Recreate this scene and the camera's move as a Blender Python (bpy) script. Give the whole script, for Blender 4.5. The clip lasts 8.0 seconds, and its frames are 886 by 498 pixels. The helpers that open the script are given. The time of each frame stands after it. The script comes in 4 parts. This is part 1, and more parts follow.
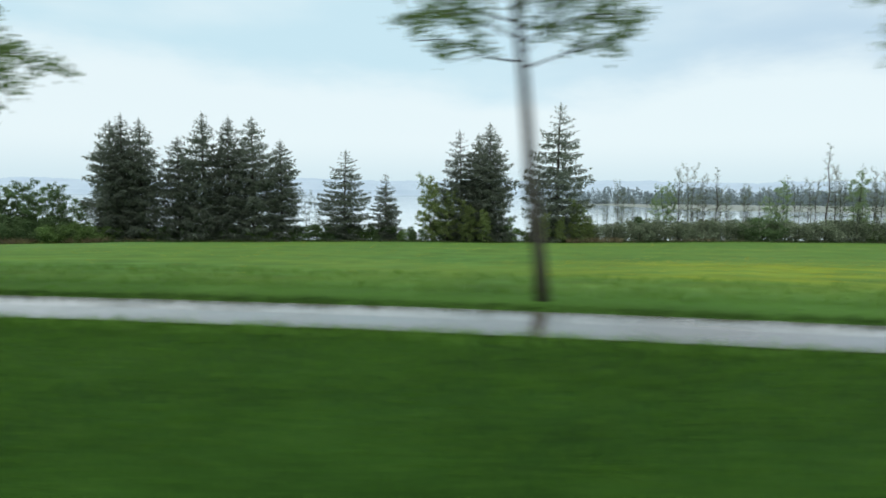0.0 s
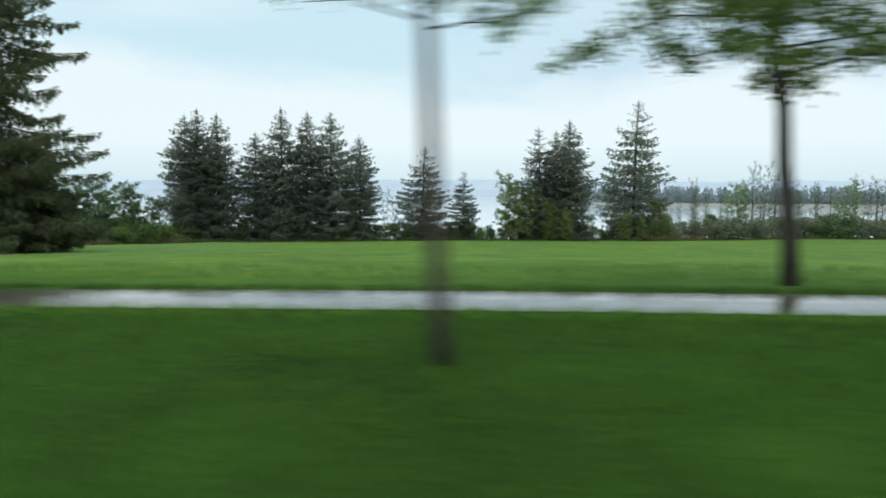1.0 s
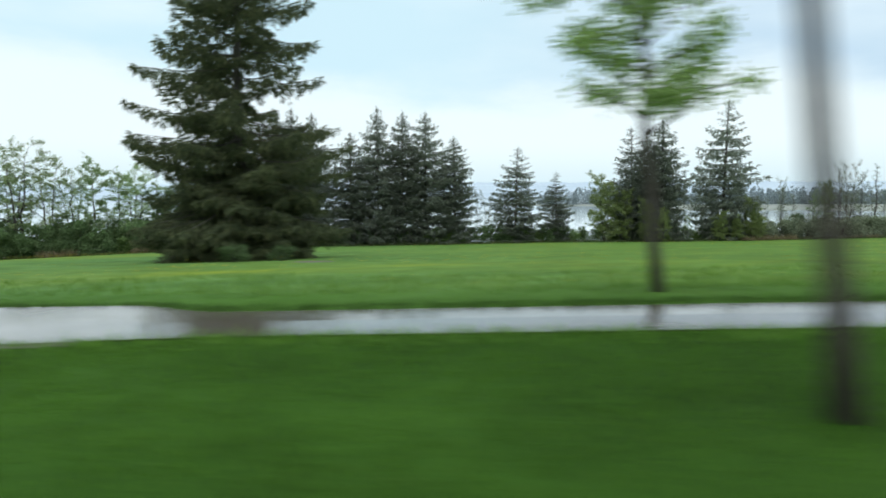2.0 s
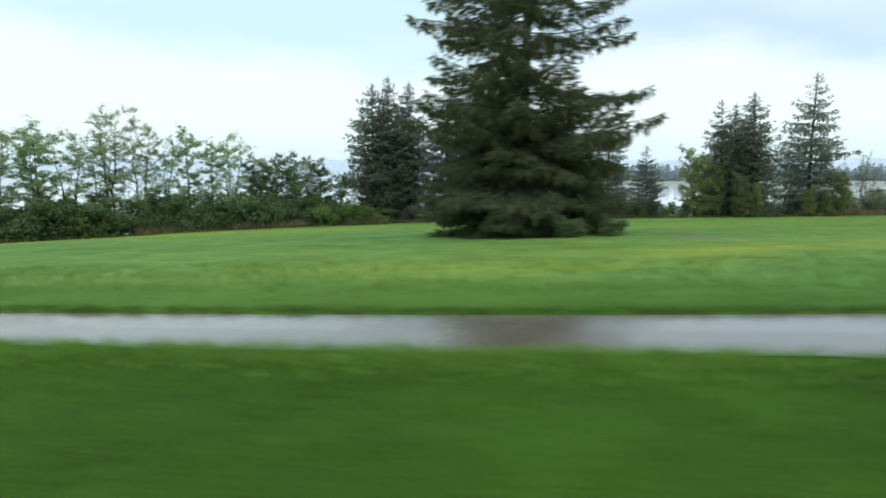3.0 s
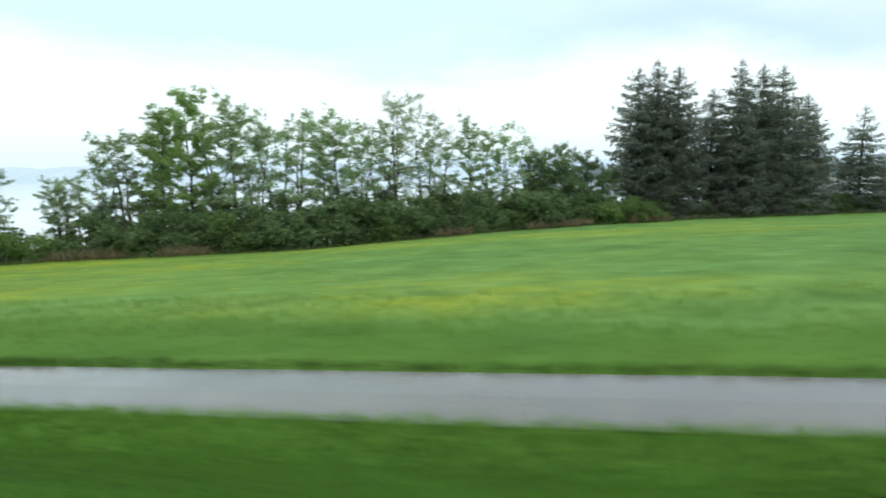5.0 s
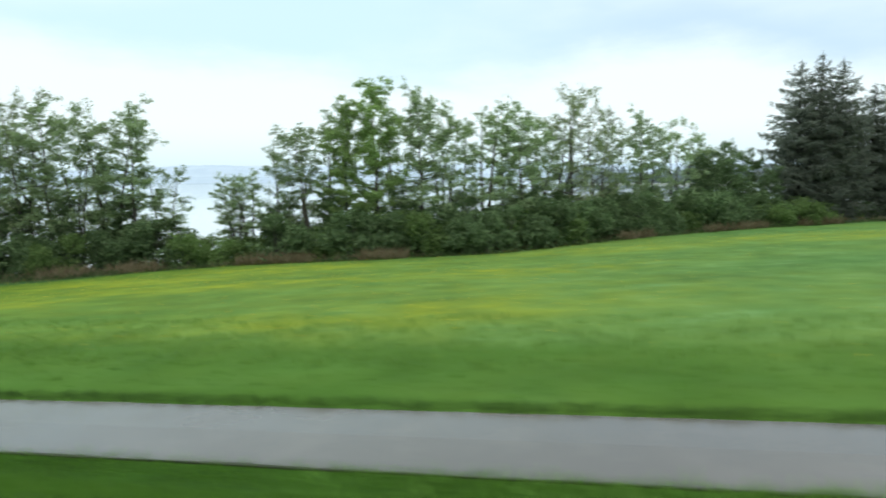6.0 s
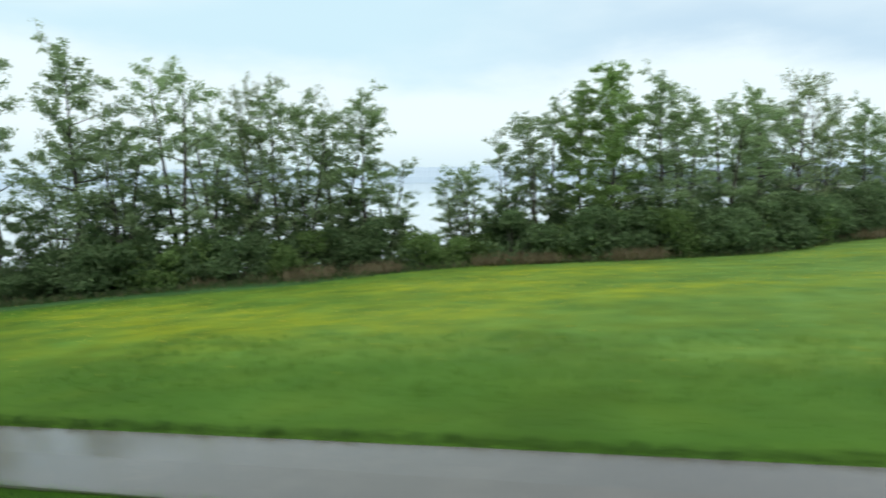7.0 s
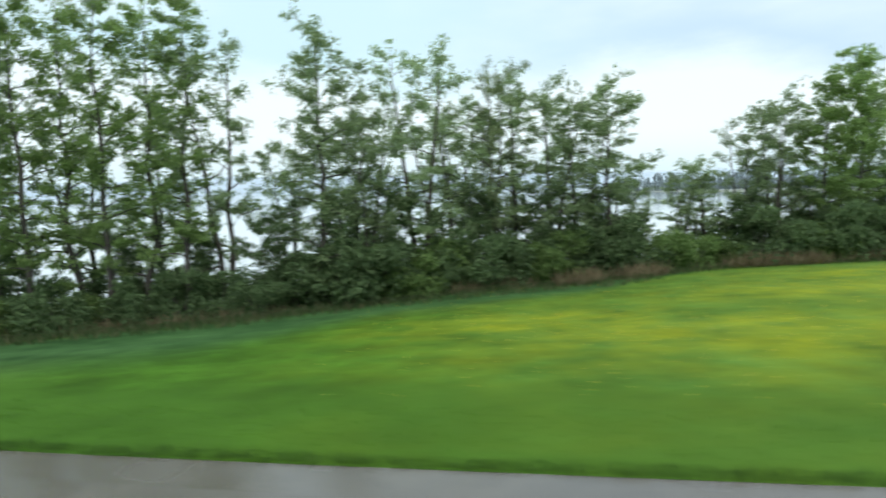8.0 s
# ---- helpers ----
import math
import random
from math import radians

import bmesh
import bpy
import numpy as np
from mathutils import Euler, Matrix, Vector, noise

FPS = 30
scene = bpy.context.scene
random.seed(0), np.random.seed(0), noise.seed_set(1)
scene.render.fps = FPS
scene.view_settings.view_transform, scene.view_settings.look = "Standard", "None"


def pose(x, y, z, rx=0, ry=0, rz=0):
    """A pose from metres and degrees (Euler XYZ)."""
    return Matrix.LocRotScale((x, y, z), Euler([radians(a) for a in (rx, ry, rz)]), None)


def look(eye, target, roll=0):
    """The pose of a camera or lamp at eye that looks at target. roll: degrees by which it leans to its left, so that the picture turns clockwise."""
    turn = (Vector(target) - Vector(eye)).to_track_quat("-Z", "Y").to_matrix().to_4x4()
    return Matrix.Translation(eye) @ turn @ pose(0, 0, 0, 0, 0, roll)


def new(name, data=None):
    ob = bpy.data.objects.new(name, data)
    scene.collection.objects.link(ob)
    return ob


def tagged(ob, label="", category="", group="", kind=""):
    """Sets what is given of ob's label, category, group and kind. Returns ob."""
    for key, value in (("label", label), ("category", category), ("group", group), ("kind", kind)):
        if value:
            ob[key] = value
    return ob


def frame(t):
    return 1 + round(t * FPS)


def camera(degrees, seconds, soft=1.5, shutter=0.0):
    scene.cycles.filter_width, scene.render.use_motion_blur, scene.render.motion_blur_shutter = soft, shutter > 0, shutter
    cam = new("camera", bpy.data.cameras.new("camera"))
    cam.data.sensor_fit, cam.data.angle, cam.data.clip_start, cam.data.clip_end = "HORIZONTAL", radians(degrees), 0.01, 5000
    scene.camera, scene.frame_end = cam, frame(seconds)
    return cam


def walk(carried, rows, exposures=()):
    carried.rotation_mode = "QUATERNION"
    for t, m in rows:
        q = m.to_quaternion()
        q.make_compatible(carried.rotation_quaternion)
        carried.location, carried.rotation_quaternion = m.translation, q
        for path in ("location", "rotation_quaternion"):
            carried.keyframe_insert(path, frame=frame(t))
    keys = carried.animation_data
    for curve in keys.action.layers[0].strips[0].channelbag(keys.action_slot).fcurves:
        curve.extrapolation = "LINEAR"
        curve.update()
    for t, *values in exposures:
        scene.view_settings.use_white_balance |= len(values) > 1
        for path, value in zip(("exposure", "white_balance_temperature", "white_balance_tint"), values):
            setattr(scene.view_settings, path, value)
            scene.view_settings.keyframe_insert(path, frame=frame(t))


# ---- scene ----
cam = camera(68.0, 8.0, soft=1.6, shutter=0.45)
PATH = [
    (0, (8.43, 4.01, 0.813), (6.66, 23.86, -0.865), 0.28),
    (0.5, (-3.74, 3.85, 0.676), (-4.92, 23.74, -1.129), 0.16),
    (1, (-16.10, 4.50, 0.500), (-16.81, 24.42, -1.201), 0.21),
    (1.5, (-28.54, 5.84, 0.298), (-28.85, 25.77, -1.269), -0.04),
    (1.7, (-33.52, 6.54, 0.212), (-33.69, 26.48, -1.300), -0.28),
    (2.8, (-60.53, 11.78, -0.277), (-59.67, 31.64, -2.474), 0.19),
    (3, (-65.35, 12.93, -0.367), (-64.30, 32.77, -2.669), -0.12),
    (3.5, (-77.24, 16.02, -0.588), (-75.76, 35.82, -2.922), -0.31),
    (4, (-88.90, 19.32, -0.804), (-87.27, 39.07, -3.514), -0.72),
    (4.5, (-100.32, 22.79, -1.018), (-98.78, 42.59, -3.370), -0.78),
    (4.7, (-104.82, 24.20, -1.103), (-103.41, 44.02, -3.411), -0.94),
    (5.8, (-129.18, 32.10, -1.591), (-127.82, 51.94, -3.747), -0.77),
    (6, (-133.56, 33.53, -1.688), (-132.30, 53.38, -3.827), -0.76),
    (6.5, (-144.54, 37.08, -1.949), (-143.36, 56.94, -4.073), -0.67),
    (7, (-155.65, 40.56, -2.250), (-155.13, 60.44, -4.321), -0.81),
    (7.5, (-167.02, 43.94, -2.605), (-166.44, 63.84, -4.564), -1.14),
    (8, (-178.82, 47.21, -3.033), (-177.95, 67.11, -4.860), -1.25),
]
walk(cam, [(t, look(eye, target, roll)) for t, eye, target, roll in PATH], [(0, -0.06), (0.5, -0.08), (1.0, -0.02), (1.7, 0.06), (2.8, 0.16), (3.5, 0.26), (4.1, 0.38), (4.5, 0.34), (6.0, 0.20), (6.5, 0.10), (7.0, 0.08), (7.5, 0.16), (8, 0.20)])

# ---- world and sun: a bright, rainy overcast over a lake ----
world = bpy.data.worlds.new("overcast")
scene.world = world
world.use_nodes = True
wn, wl = world.node_tree.nodes, world.node_tree.links
wn.clear()
sky = wn.new("ShaderNodeTexSky")
sky.sky_type, sky.sun_disc = "NISHITA", False
sky.sun_elevation, sky.sun_rotation = radians(48), radians(200)


def sky_node(kind, **inputs):
    """A node of the sky; each input is a number, a tuple or another node's output."""
    nd = wn.new("ShaderNode" + kind)
    for key, v in inputs.items():
        sock = nd.inputs[int(key[1:])] if key[0] == "i" and key[1:].isdigit() else nd.inputs[key.replace("_", " ")]
        if isinstance(v, bpy.types.NodeSocket):
            wl.new(v, sock)
        else:
            sock.default_value = v
    return nd


def sky_math(op, a, b=0.0):
    nd = sky_node("Math", i0=a, i1=b)
    nd.operation = op
    return nd.outputs["Value"]


def sky_step(v, lo, hi):
    """0 below lo, 1 above hi, eased between them."""
    nd = sky_node("MapRange", Value=v, From_Min=lo, From_Max=hi)
    nd.interpolation_type = "SMOOTHSTEP"
    return nd.outputs["Result"]


def sky_mix(fac, a, b):
    nd = wn.new("ShaderNodeMix")
    nd.data_type = "RGBA"
    for k, v in ((0, fac), (6, a), (7, b)):
        if isinstance(v, bpy.types.NodeSocket):
            wl.new(v, nd.inputs[k])
        else:
            nd.inputs[k].default_value = (*v, 1) if isinstance(v, tuple) else v
    return nd.outputs[2]


way = wn.new("ShaderNodeTexCoord").outputs["Generated"]
axes = sky_node("SeparateXYZ", Vector=way)
rise = axes.outputs["Z"]
bearing = sky_math("ARCTAN2", axes.outputs["X"], axes.outputs["Y"])
stretch = sky_node("Mapping", Vector=way, Scale=(1.0, 1.0, 3.0))
cloud = sky_node("TexNoise", Vector=stretch.outputs["Vector"], Scale=1.9, Detail=5.0, Roughness=0.5).outputs["Fac"]
wisp = sky_node("TexNoise", Vector=stretch.outputs["Vector"], Scale=6.5, Detail=5.0, Roughness=0.6).outputs["Fac"]
# the lower edge of the grey-blue cloud deck rises and sinks along the horizon
deck = wn.new("ShaderNodeValToRGB")
DECK = [(0.0, 0.30), (0.32, 0.225), (0.405, 0.19), (0.466, 0.165), (0.506, 0.140), (0.53, 0.150), (0.547, 0.178), (0.572, 0.178), (0.60, 0.135), (0.70, 0.12), (1.0, 0.30)]
while len(deck.color_ramp.elements) < len(DECK):
    deck.color_ramp.elements.new(0.5)
for stop, (where, height) in zip(deck.color_ramp.elements, DECK):
    stop.position, stop.color = where, (height, height, height, 1)
wl.new(sky_math("ADD", sky_math("DIVIDE", bearing, 2 * math.pi), 0.5), deck.inputs["Fac"])
above = sky_math("SUBTRACT", rise, deck.outputs["Color"])
ragged = sky_math("ADD", above, sky_math("MULTIPLY", sky_math("SUBTRACT", wisp, 0.5), 0.07))
veil = sky_math("MULTIPLY", sky_step(ragged, -0.035, 0.035), sky_step(cloud, 0.22, 0.58))
veil = sky_math("MULTIPLY", veil, sky_math("SUBTRACT", 1.0, sky_step(rise, 0.42, 0.8)))
blue = sky_mix(sky_step(bearing, -0.1, 0.45), (0.63, 0.86, 0.96), (0.57, 0.75, 0.89))
tone = sky_mix(sky_step(rise, 0.0, 0.085), (0.68, 0.86, 0.94), (0.86, 0.99, 1.03))
# an overcast sky is brightest overhead
tone = sky_mix(sky_step(rise, 0.3, 0.9), tone, (1.75, 1.83, 1.86))
tone = sky_mix(veil, tone, blue)
gain = sky_node("VectorMath", i0=sky.outputs["Color"], i1=(0.1, 0.1, 0.1))
gain.operation = "MULTIPLY"
bg = sky_node("Background", Color=sky_mix(0.95, gain.outputs["Vector"], tone), Strength=1.0)
wl.new(bg.outputs["Background"], wn.new("ShaderNodeOutputWorld").inputs["Surface"])

sun = new("sun", bpy.data.lights.new("sun", "SUN"))
sun.data.energy, sun.data.angle, sun.data.color = 1.0, radians(35), (1.0, 0.97, 0.92)
sun.matrix_world = look((-60, -80, 120), (-60, 20, 0))


# ---- materials ----
def nodes_of(name):
    m = bpy.data.materials.new(name)
    m.use_nodes = True
    n = m.node_tree.nodes
    return m, n, m.node_tree.links, n["Principled BSDF"]


def noise_node(n, l, coord, scale, detail=4.0, rough=0.55):
    t = n.new("ShaderNodeTexNoise")
    t.inputs["Scale"].default_value, t.inputs["Detail"].default_value, t.inputs["Roughness"].default_value = scale, detail, rough
    l.new(coord, t.inputs["Vector"])
    return t.outputs["Fac"]


def ramp_node(n, l, fac, stops):
    r = n.new("ShaderNodeValToRGB")
    e = r.color_ramp.elements
    while len(e) < len(stops):
        e.new(0.5)
    for k, (p, c) in enumerate(stops):
        e[k].position, e[k].color = p, (*c, 1)
    l.new(fac, r.inputs["Fac"])
    return r.outputs["Color"]


def mix_node(n, l, a, b, fac, kind="MIX"):
    x = n.new("ShaderNodeMix")
    x.data_type, x.blend_type = "RGBA", kind
    for key, v in (("A", a), ("B", b), ("Factor", fac)):
        if isinstance(v, (int, float)):
            x.inputs[key].default_value = v
        elif isinstance(v, tuple):
            x.inputs[key].default_value = (*v, 1)
        else:
            l.new(v, x.inputs[key])
    return x.outputs["Result"]


def bump_node(n, l, bsdf, height, strength, distance):
    b = n.new("ShaderNodeBump")
    b.inputs["Strength"].default_value, b.inputs["Distance"].default_value = strength, distance
    l.new(height, b.inputs["Height"])
    l.new(b.outputs["Normal"], bsdf.inputs["Normal"])


def foliage(name, dark, mid, light, rough=0.6, trans=0.3, sheen=0.08):
    """Leaves or needles: each card has a tone of its own, and each tree a slight shift."""
    m, n, l, p = nodes_of(name)
    geo, info = n.new("ShaderNodeNewGeometry"), n.new("ShaderNodeObjectInfo")
    c = ramp_node(n, l, geo.outputs["Random Per Island"], [(0.0, dark), (0.55, mid), (1.0, light)])
    hs = n.new("ShaderNodeHueSaturation")
    mr = n.new("ShaderNodeMapRange")
    mr.inputs["To Min"].default_value, mr.inputs["To Max"].default_value = 0.8, 1.2
    l.new(info.outputs["Random"], mr.inputs["Value"])
    l.new(mr.outputs["Result"], hs.inputs["Value"])
    l.new(c, hs.inputs["Color"])
    p.inputs["Roughness"].default_value = rough
    p.inputs["Specular IOR Level"].default_value = sheen
    l.new(hs.outputs["Color"], p.inputs["Base Color"])
    tr = n.new("ShaderNodeBsdfTranslucent")
    l.new(hs.outputs["Color"], tr.inputs["Color"])
    ms = n.new("ShaderNodeMixShader")
    ms.inputs["Fac"].default_value = trans
    l.new(p.outputs["BSDF"], ms.inputs[1])
    l.new(tr.outputs["BSDF"], ms.inputs[2])
    l.new(ms.outputs["Shader"], n["Material Output"].inputs["Surface"])
    return m


def bark(name, a, b, moss=(0.10, 0.115, 0.07)):
    m, n, l, p = nodes_of(name)
    co = n.new("ShaderNodeTexCoord")
    mpn = n.new("ShaderNodeMapping")
    mpn.inputs["Scale"].default_value = (1, 1, 0.25)
    l.new(co.outputs["Object"], mpn.inputs["Vector"])
    f = noise_node(n, l, mpn.outputs["Vector"], 14, 6, 0.65)
    g = noise_node(n, l, co.outputs["Object"], 1.3, 3)
    c = ramp_node(n, l, f, [(0.3, a), (0.7, b)])
    c = mix_node(n, l, c, moss, ramp_node(n, l, g, [(0.5, (0, 0, 0)), (0.75, (0.6, 0.6, 0.6))]))
    l.new(c, p.inputs["Base Color"])
    p.inputs["Roughness"].default_value = 0.75
    bump_node(n, l, p, f, 0.6, 0.03)
    return m


def turf(name, deep, mid, pale, straw, yellow, amount, mown=(0.07, 0.16, 0.02), zone_tone=None):
    """Grass seen as a sheet: swathes, tussocks and blades, with drifts of yellow flowers."""
    m, n, l, p = nodes_of(name)
    co = n.new("ShaderNodeTexCoord").outputs["Object"]
    big, mid_n, fine = noise_node(n, l, co, 0.045, 4), noise_node(n, l, co, 0.5, 5, 0.6), noise_node(n, l, co, 9.0, 5, 0.7)
    c = ramp_node(n, l, mid_n, [(0.32, deep), (0.55, mid), (0.75, pale)])
    at_n = n.new("ShaderNodeAttribute")
    at_n.attribute_name = "cover"
    sp = n.new("ShaderNodeSeparateColor")
    l.new(at_n.outputs["Color"], sp.inputs["Color"])
    # a second grass tone is blended in along x by the blue channel
    if zone_tone:
        c = mix_node(n, l, c, ramp_node(n, l, mid_n, [(0.32, tuple(0.72 * k for k in zone_tone)), (0.52, zone_tone), (0.75, tuple(1.4 * k for k in zone_tone))]), sp.outputs["Blue"])
    c = mix_node(n, l, c, straw, ramp_node(n, l, big, [(0.5, (0, 0, 0)), (0.72, (0.45, 0.45, 0.45))]))
    c = mix_node(n, l, c, ramp_node(n, l, fine, [(0.3, (0.55, 0.55, 0.55)), (0.7, (1.3, 1.3, 1.3))]), 0.55, "MULTIPLY")
    tuft = noise_node(n, l, co, 0.22, 6, 0.62)
    if not amount:
        c = mix_node(n, l, c, ramp_node(n, l, tuft, [(0.3, (0.55, 0.6, 0.6)), (0.5, (1.0, 1.0, 1.0)), (0.72, (1.3, 1.25, 1.25))]), 0.8, "MULTIPLY")
    if amount:
        c = mix_node(n, l, c, mown, sp.outputs["Green"])
        dot = noise_node(n, l, co, 0.42, 5, 0.6)
        b = ramp_node(n, l, dot, [(0.30, (0.10, 0.10, 0.10)), (0.72, (amount,) * 3)])
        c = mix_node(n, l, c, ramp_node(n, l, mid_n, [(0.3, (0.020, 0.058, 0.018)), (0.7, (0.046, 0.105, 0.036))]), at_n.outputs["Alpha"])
        c = mix_node(n, l, c, ramp_node(n, l, tuft, [(0.3, (0.62, 0.66, 0.66)), (0.5, (1.0, 1.0, 1.0)), (0.72, (1.26, 1.22, 1.30))]), 0.75, "MULTIPLY")
        c = mix_node(n, l, c, yellow, mix_node(n, l, sp.outputs["Red"], b, 1.0, "MULTIPLY"))
    l.new(c, p.inputs["Base Color"])
    p.inputs["Roughness"].default_value = 0.85
    p.inputs["Specular IOR Level"].default_value = 0.04
    bump_node(n, l, p, mid_n, 0.3, 0.12)
    return m


def wet_asphalt(name):
    m, n, l, p = nodes_of(name)
    co = n.new("ShaderNodeTexCoord").outputs["Object"]
    f, g, h = noise_node(n, l, co, 60, 4, 0.7), noise_node(n, l, co, 0.28, 4, 0.6), noise_node(n, l, co, 0.9, 3)
    c = ramp_node(n, l, f, [(0.3, (0.056, 0.050, 0.040)), (0.7, (0.108, 0.098, 0.079))])
    c = mix_node(n, l, c, (0.122, 0.11, 0.09), ramp_node(n, l, h, [(0.5, (0, 0, 0)), (0.8, (0.5, 0.5, 0.5))]))
    l.new(c, p.inputs["Base Color"])
    r = ramp_node(n, l, g, [(0.35, (0.08, 0.08, 0.08)), (0.66, (0.30, 0.30, 0.30))])
    l.new(r, p.inputs["Roughness"])
    p.inputs["Specular IOR Level"].default_value = 0.5
    p.inputs["Coat Weight"].default_value, p.inputs["Coat Roughness"].default_value, p.inputs["Coat IOR"].default_value = 0.38, 0.17, 1.33
    bump_node(n, l, p, f, 0.12, 0.004)
    return m


def plain(name, colour, rough, scale, vary=0.3, bump=0.0):
    m, n, l, p = nodes_of(name)
    co = n.new("ShaderNodeTexCoord").outputs["Object"]
    f = noise_node(n, l, co, scale, 5, 0.6)
    lo, hi = tuple(v * (1 - vary) for v in colour), tuple(v * (1 + vary) for v in colour)
    l.new(ramp_node(n, l, f, [(0.3, lo), (0.7, hi)]), p.inputs["Base Color"])
    p.inputs["Roughness"].default_value = rough
    if bump:
        bump_node(n, l, p, f, 0.5, bump)
    return m


def lake_water(name):
    m, n, l, p = nodes_of(name)
    co = n.new("ShaderNodeTexCoord").outputs["Object"]
    f = noise_node(n, l, co, 0.8, 4, 0.6)
    p.inputs["Base Color"].default_value = (0.40, 0.49, 0.52, 1)
    p.inputs["Roughness"].default_value = 0.09
    p.inputs["IOR"].default_value = 1.33
    p.inputs["Specular IOR Level"].default_value = 0.9
    bump_node(n, l, p, f, 0.06, 0.08)
    return m


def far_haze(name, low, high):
    """A plain backdrop of distant wooded hills, rain haze put into colour and glow."""
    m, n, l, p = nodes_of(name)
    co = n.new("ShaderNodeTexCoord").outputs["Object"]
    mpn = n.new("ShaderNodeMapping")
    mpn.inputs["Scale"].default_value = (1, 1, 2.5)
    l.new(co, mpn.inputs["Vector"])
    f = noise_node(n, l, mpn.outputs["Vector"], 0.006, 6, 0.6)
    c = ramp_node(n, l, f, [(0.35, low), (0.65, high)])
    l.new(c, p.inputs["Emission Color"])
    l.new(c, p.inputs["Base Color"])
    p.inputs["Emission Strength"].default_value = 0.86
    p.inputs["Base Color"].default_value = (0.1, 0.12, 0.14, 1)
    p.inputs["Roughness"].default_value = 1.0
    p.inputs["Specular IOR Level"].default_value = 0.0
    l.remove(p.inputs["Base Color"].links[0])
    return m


VERGE = turf("verge_grass", (0.0105, 0.0340, 0.0036), (0.0170, 0.0520, 0.0056), (0.0300, 0.0740, 0.0096), (0.0300, 0.0710, 0.0096), (0.1945, 0.1945, 0.0194), 0.0, zone_tone=(0.024, 0.0660, 0.0075))
MEADOW = turf("meadow_grass", (0.0589, 0.1308, 0.0294), (0.0774, 0.1657, 0.0436), (0.1046, 0.2071, 0.0698), (0.1221, 0.1984, 0.0392), (0.2671, 0.2921, 0.0109), 0.8, (0.0403, 0.1003, 0.012), zone_tone=(0.0414, 0.109, 0.0109))
BANK = plain("bank_soil", (0.066, 0.0792, 0.033), 0.9, 0.6, 0.4, 0.1)
ASPHALT = wet_asphalt("wet_asphalt")
# marsh and spit: distance haze is mixed into this pale colour
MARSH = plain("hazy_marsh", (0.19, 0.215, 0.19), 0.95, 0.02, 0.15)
# dark soil colour stands in for the shadow line along the path's edges
SOIL_SHADE = plain("shaded_soil", (0.0198, 0.0238, 0.0092), 0.8, 6, 0.4, 0.02)
GRAVEL = plain("pale_gravel", (0.0858, 0.0825, 0.066), 0.9, 20, 0.35, 0.02)
WATER = lake_water("lake_water")
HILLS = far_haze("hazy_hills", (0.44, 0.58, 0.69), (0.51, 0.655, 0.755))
BARK_GREY = bark("grey_bark", (0.032, 0.027, 0.022), (0.085, 0.073, 0.058))
BARK_WET = bark("wet_dark_bark", (0.010, 0.008, 0.006), (0.036, 0.030, 0.020), (0.040, 0.044, 0.016))
BARK_ROAD = bark("roadside_bark", (0.018, 0.014, 0.011), (0.060, 0.048, 0.036), (0.05, 0.055, 0.03))
BARK_DARK = bark("dark_bark", (0.03, 0.027, 0.024), (0.085, 0.075, 0.064))
# shore needle tones are raised and greyed to hold the rain haze
NEEDLES = foliage("spruce_needles", (0.1348, 0.1628, 0.1302), (0.1674, 0.1972, 0.1535), (0.2, 0.2306, 0.1767), 0.6, 0.62)
NEEDLES_BIG = foliage("big_spruce_needles", (0.066, 0.085, 0.048), (0.10, 0.125, 0.066), (0.15, 0.172, 0.082), 0.6, 0.5)
# shore leaf tones are raised as well, rain haze in the colour
LEAF_ALDER = foliage("alder_leaves", (0.19, 0.27, 0.13), (0.255, 0.355, 0.175), (0.33, 0.43, 0.225), trans=0.6)
# scrub leaves are greyed: distance haze is put into their colour
LEAF_HAZED = foliage("hazed_scrub_leaves", (0.144, 0.18, 0.12), (0.204, 0.246, 0.162), (0.276, 0.324, 0.216), trans=0.5)
LEAF_LIME = foliage("fresh_green_leaves", (0.165, 0.26, 0.085), (0.235, 0.35, 0.12), (0.31, 0.44, 0.165), trans=0.6)
LEAF_OLIVE = foliage("olive_green_leaves", (0.16, 0.215, 0.08), (0.225, 0.295, 0.11), (0.30, 0.37, 0.15), trans=0.55)
LEAF_BUSH = foliage("bush_leaves", (0.102, 0.17, 0.0553), (0.1445, 0.2295, 0.0748), (0.1997, 0.2932, 0.102), trans=0.55)
LEAF_PALE = foliage("pale_leaves", (0.18, 0.25, 0.11), (0.26, 0.345, 0.16), (0.36, 0.44, 0.23), trans=0.5)
LEAF_SHRUB = foliage("shrub_leaves", (0.0855, 0.1395, 0.063), (0.1242, 0.1935, 0.0864), (0.171, 0.252, 0.1125), trans=0.55)
LEAF_ROAD = foliage("roadside_leaves", (0.095, 0.155, 0.045), (0.14, 0.22, 0.065), (0.20, 0.295, 0.095), trans=0.52)
DRY = foliage("dry_reeds", (0.15, 0.125, 0.07), (0.23, 0.19, 0.11), (0.33, 0.28, 0.175), 0.8, 0.35)
BLADE = foliage("meadow_blades", (0.0996, 0.1949, 0.0303), (0.1299, 0.2382, 0.0434), (0.1733, 0.2945, 0.0693), trans=0.55)
# coloured dark for the shade in the taller grass beside the path
BLADE_SHADE = foliage("shaded_edge_blades", (0.0335, 0.0718, 0.0173), (0.0526, 0.1101, 0.0239), (0.0813, 0.1483, 0.0335), trans=0.4)
BLADE_TUFT = foliage("tuft_blades", (0.097, 0.205, 0.031), (0.124, 0.246, 0.041), (0.160, 0.300, 0.060), trans=0.5)
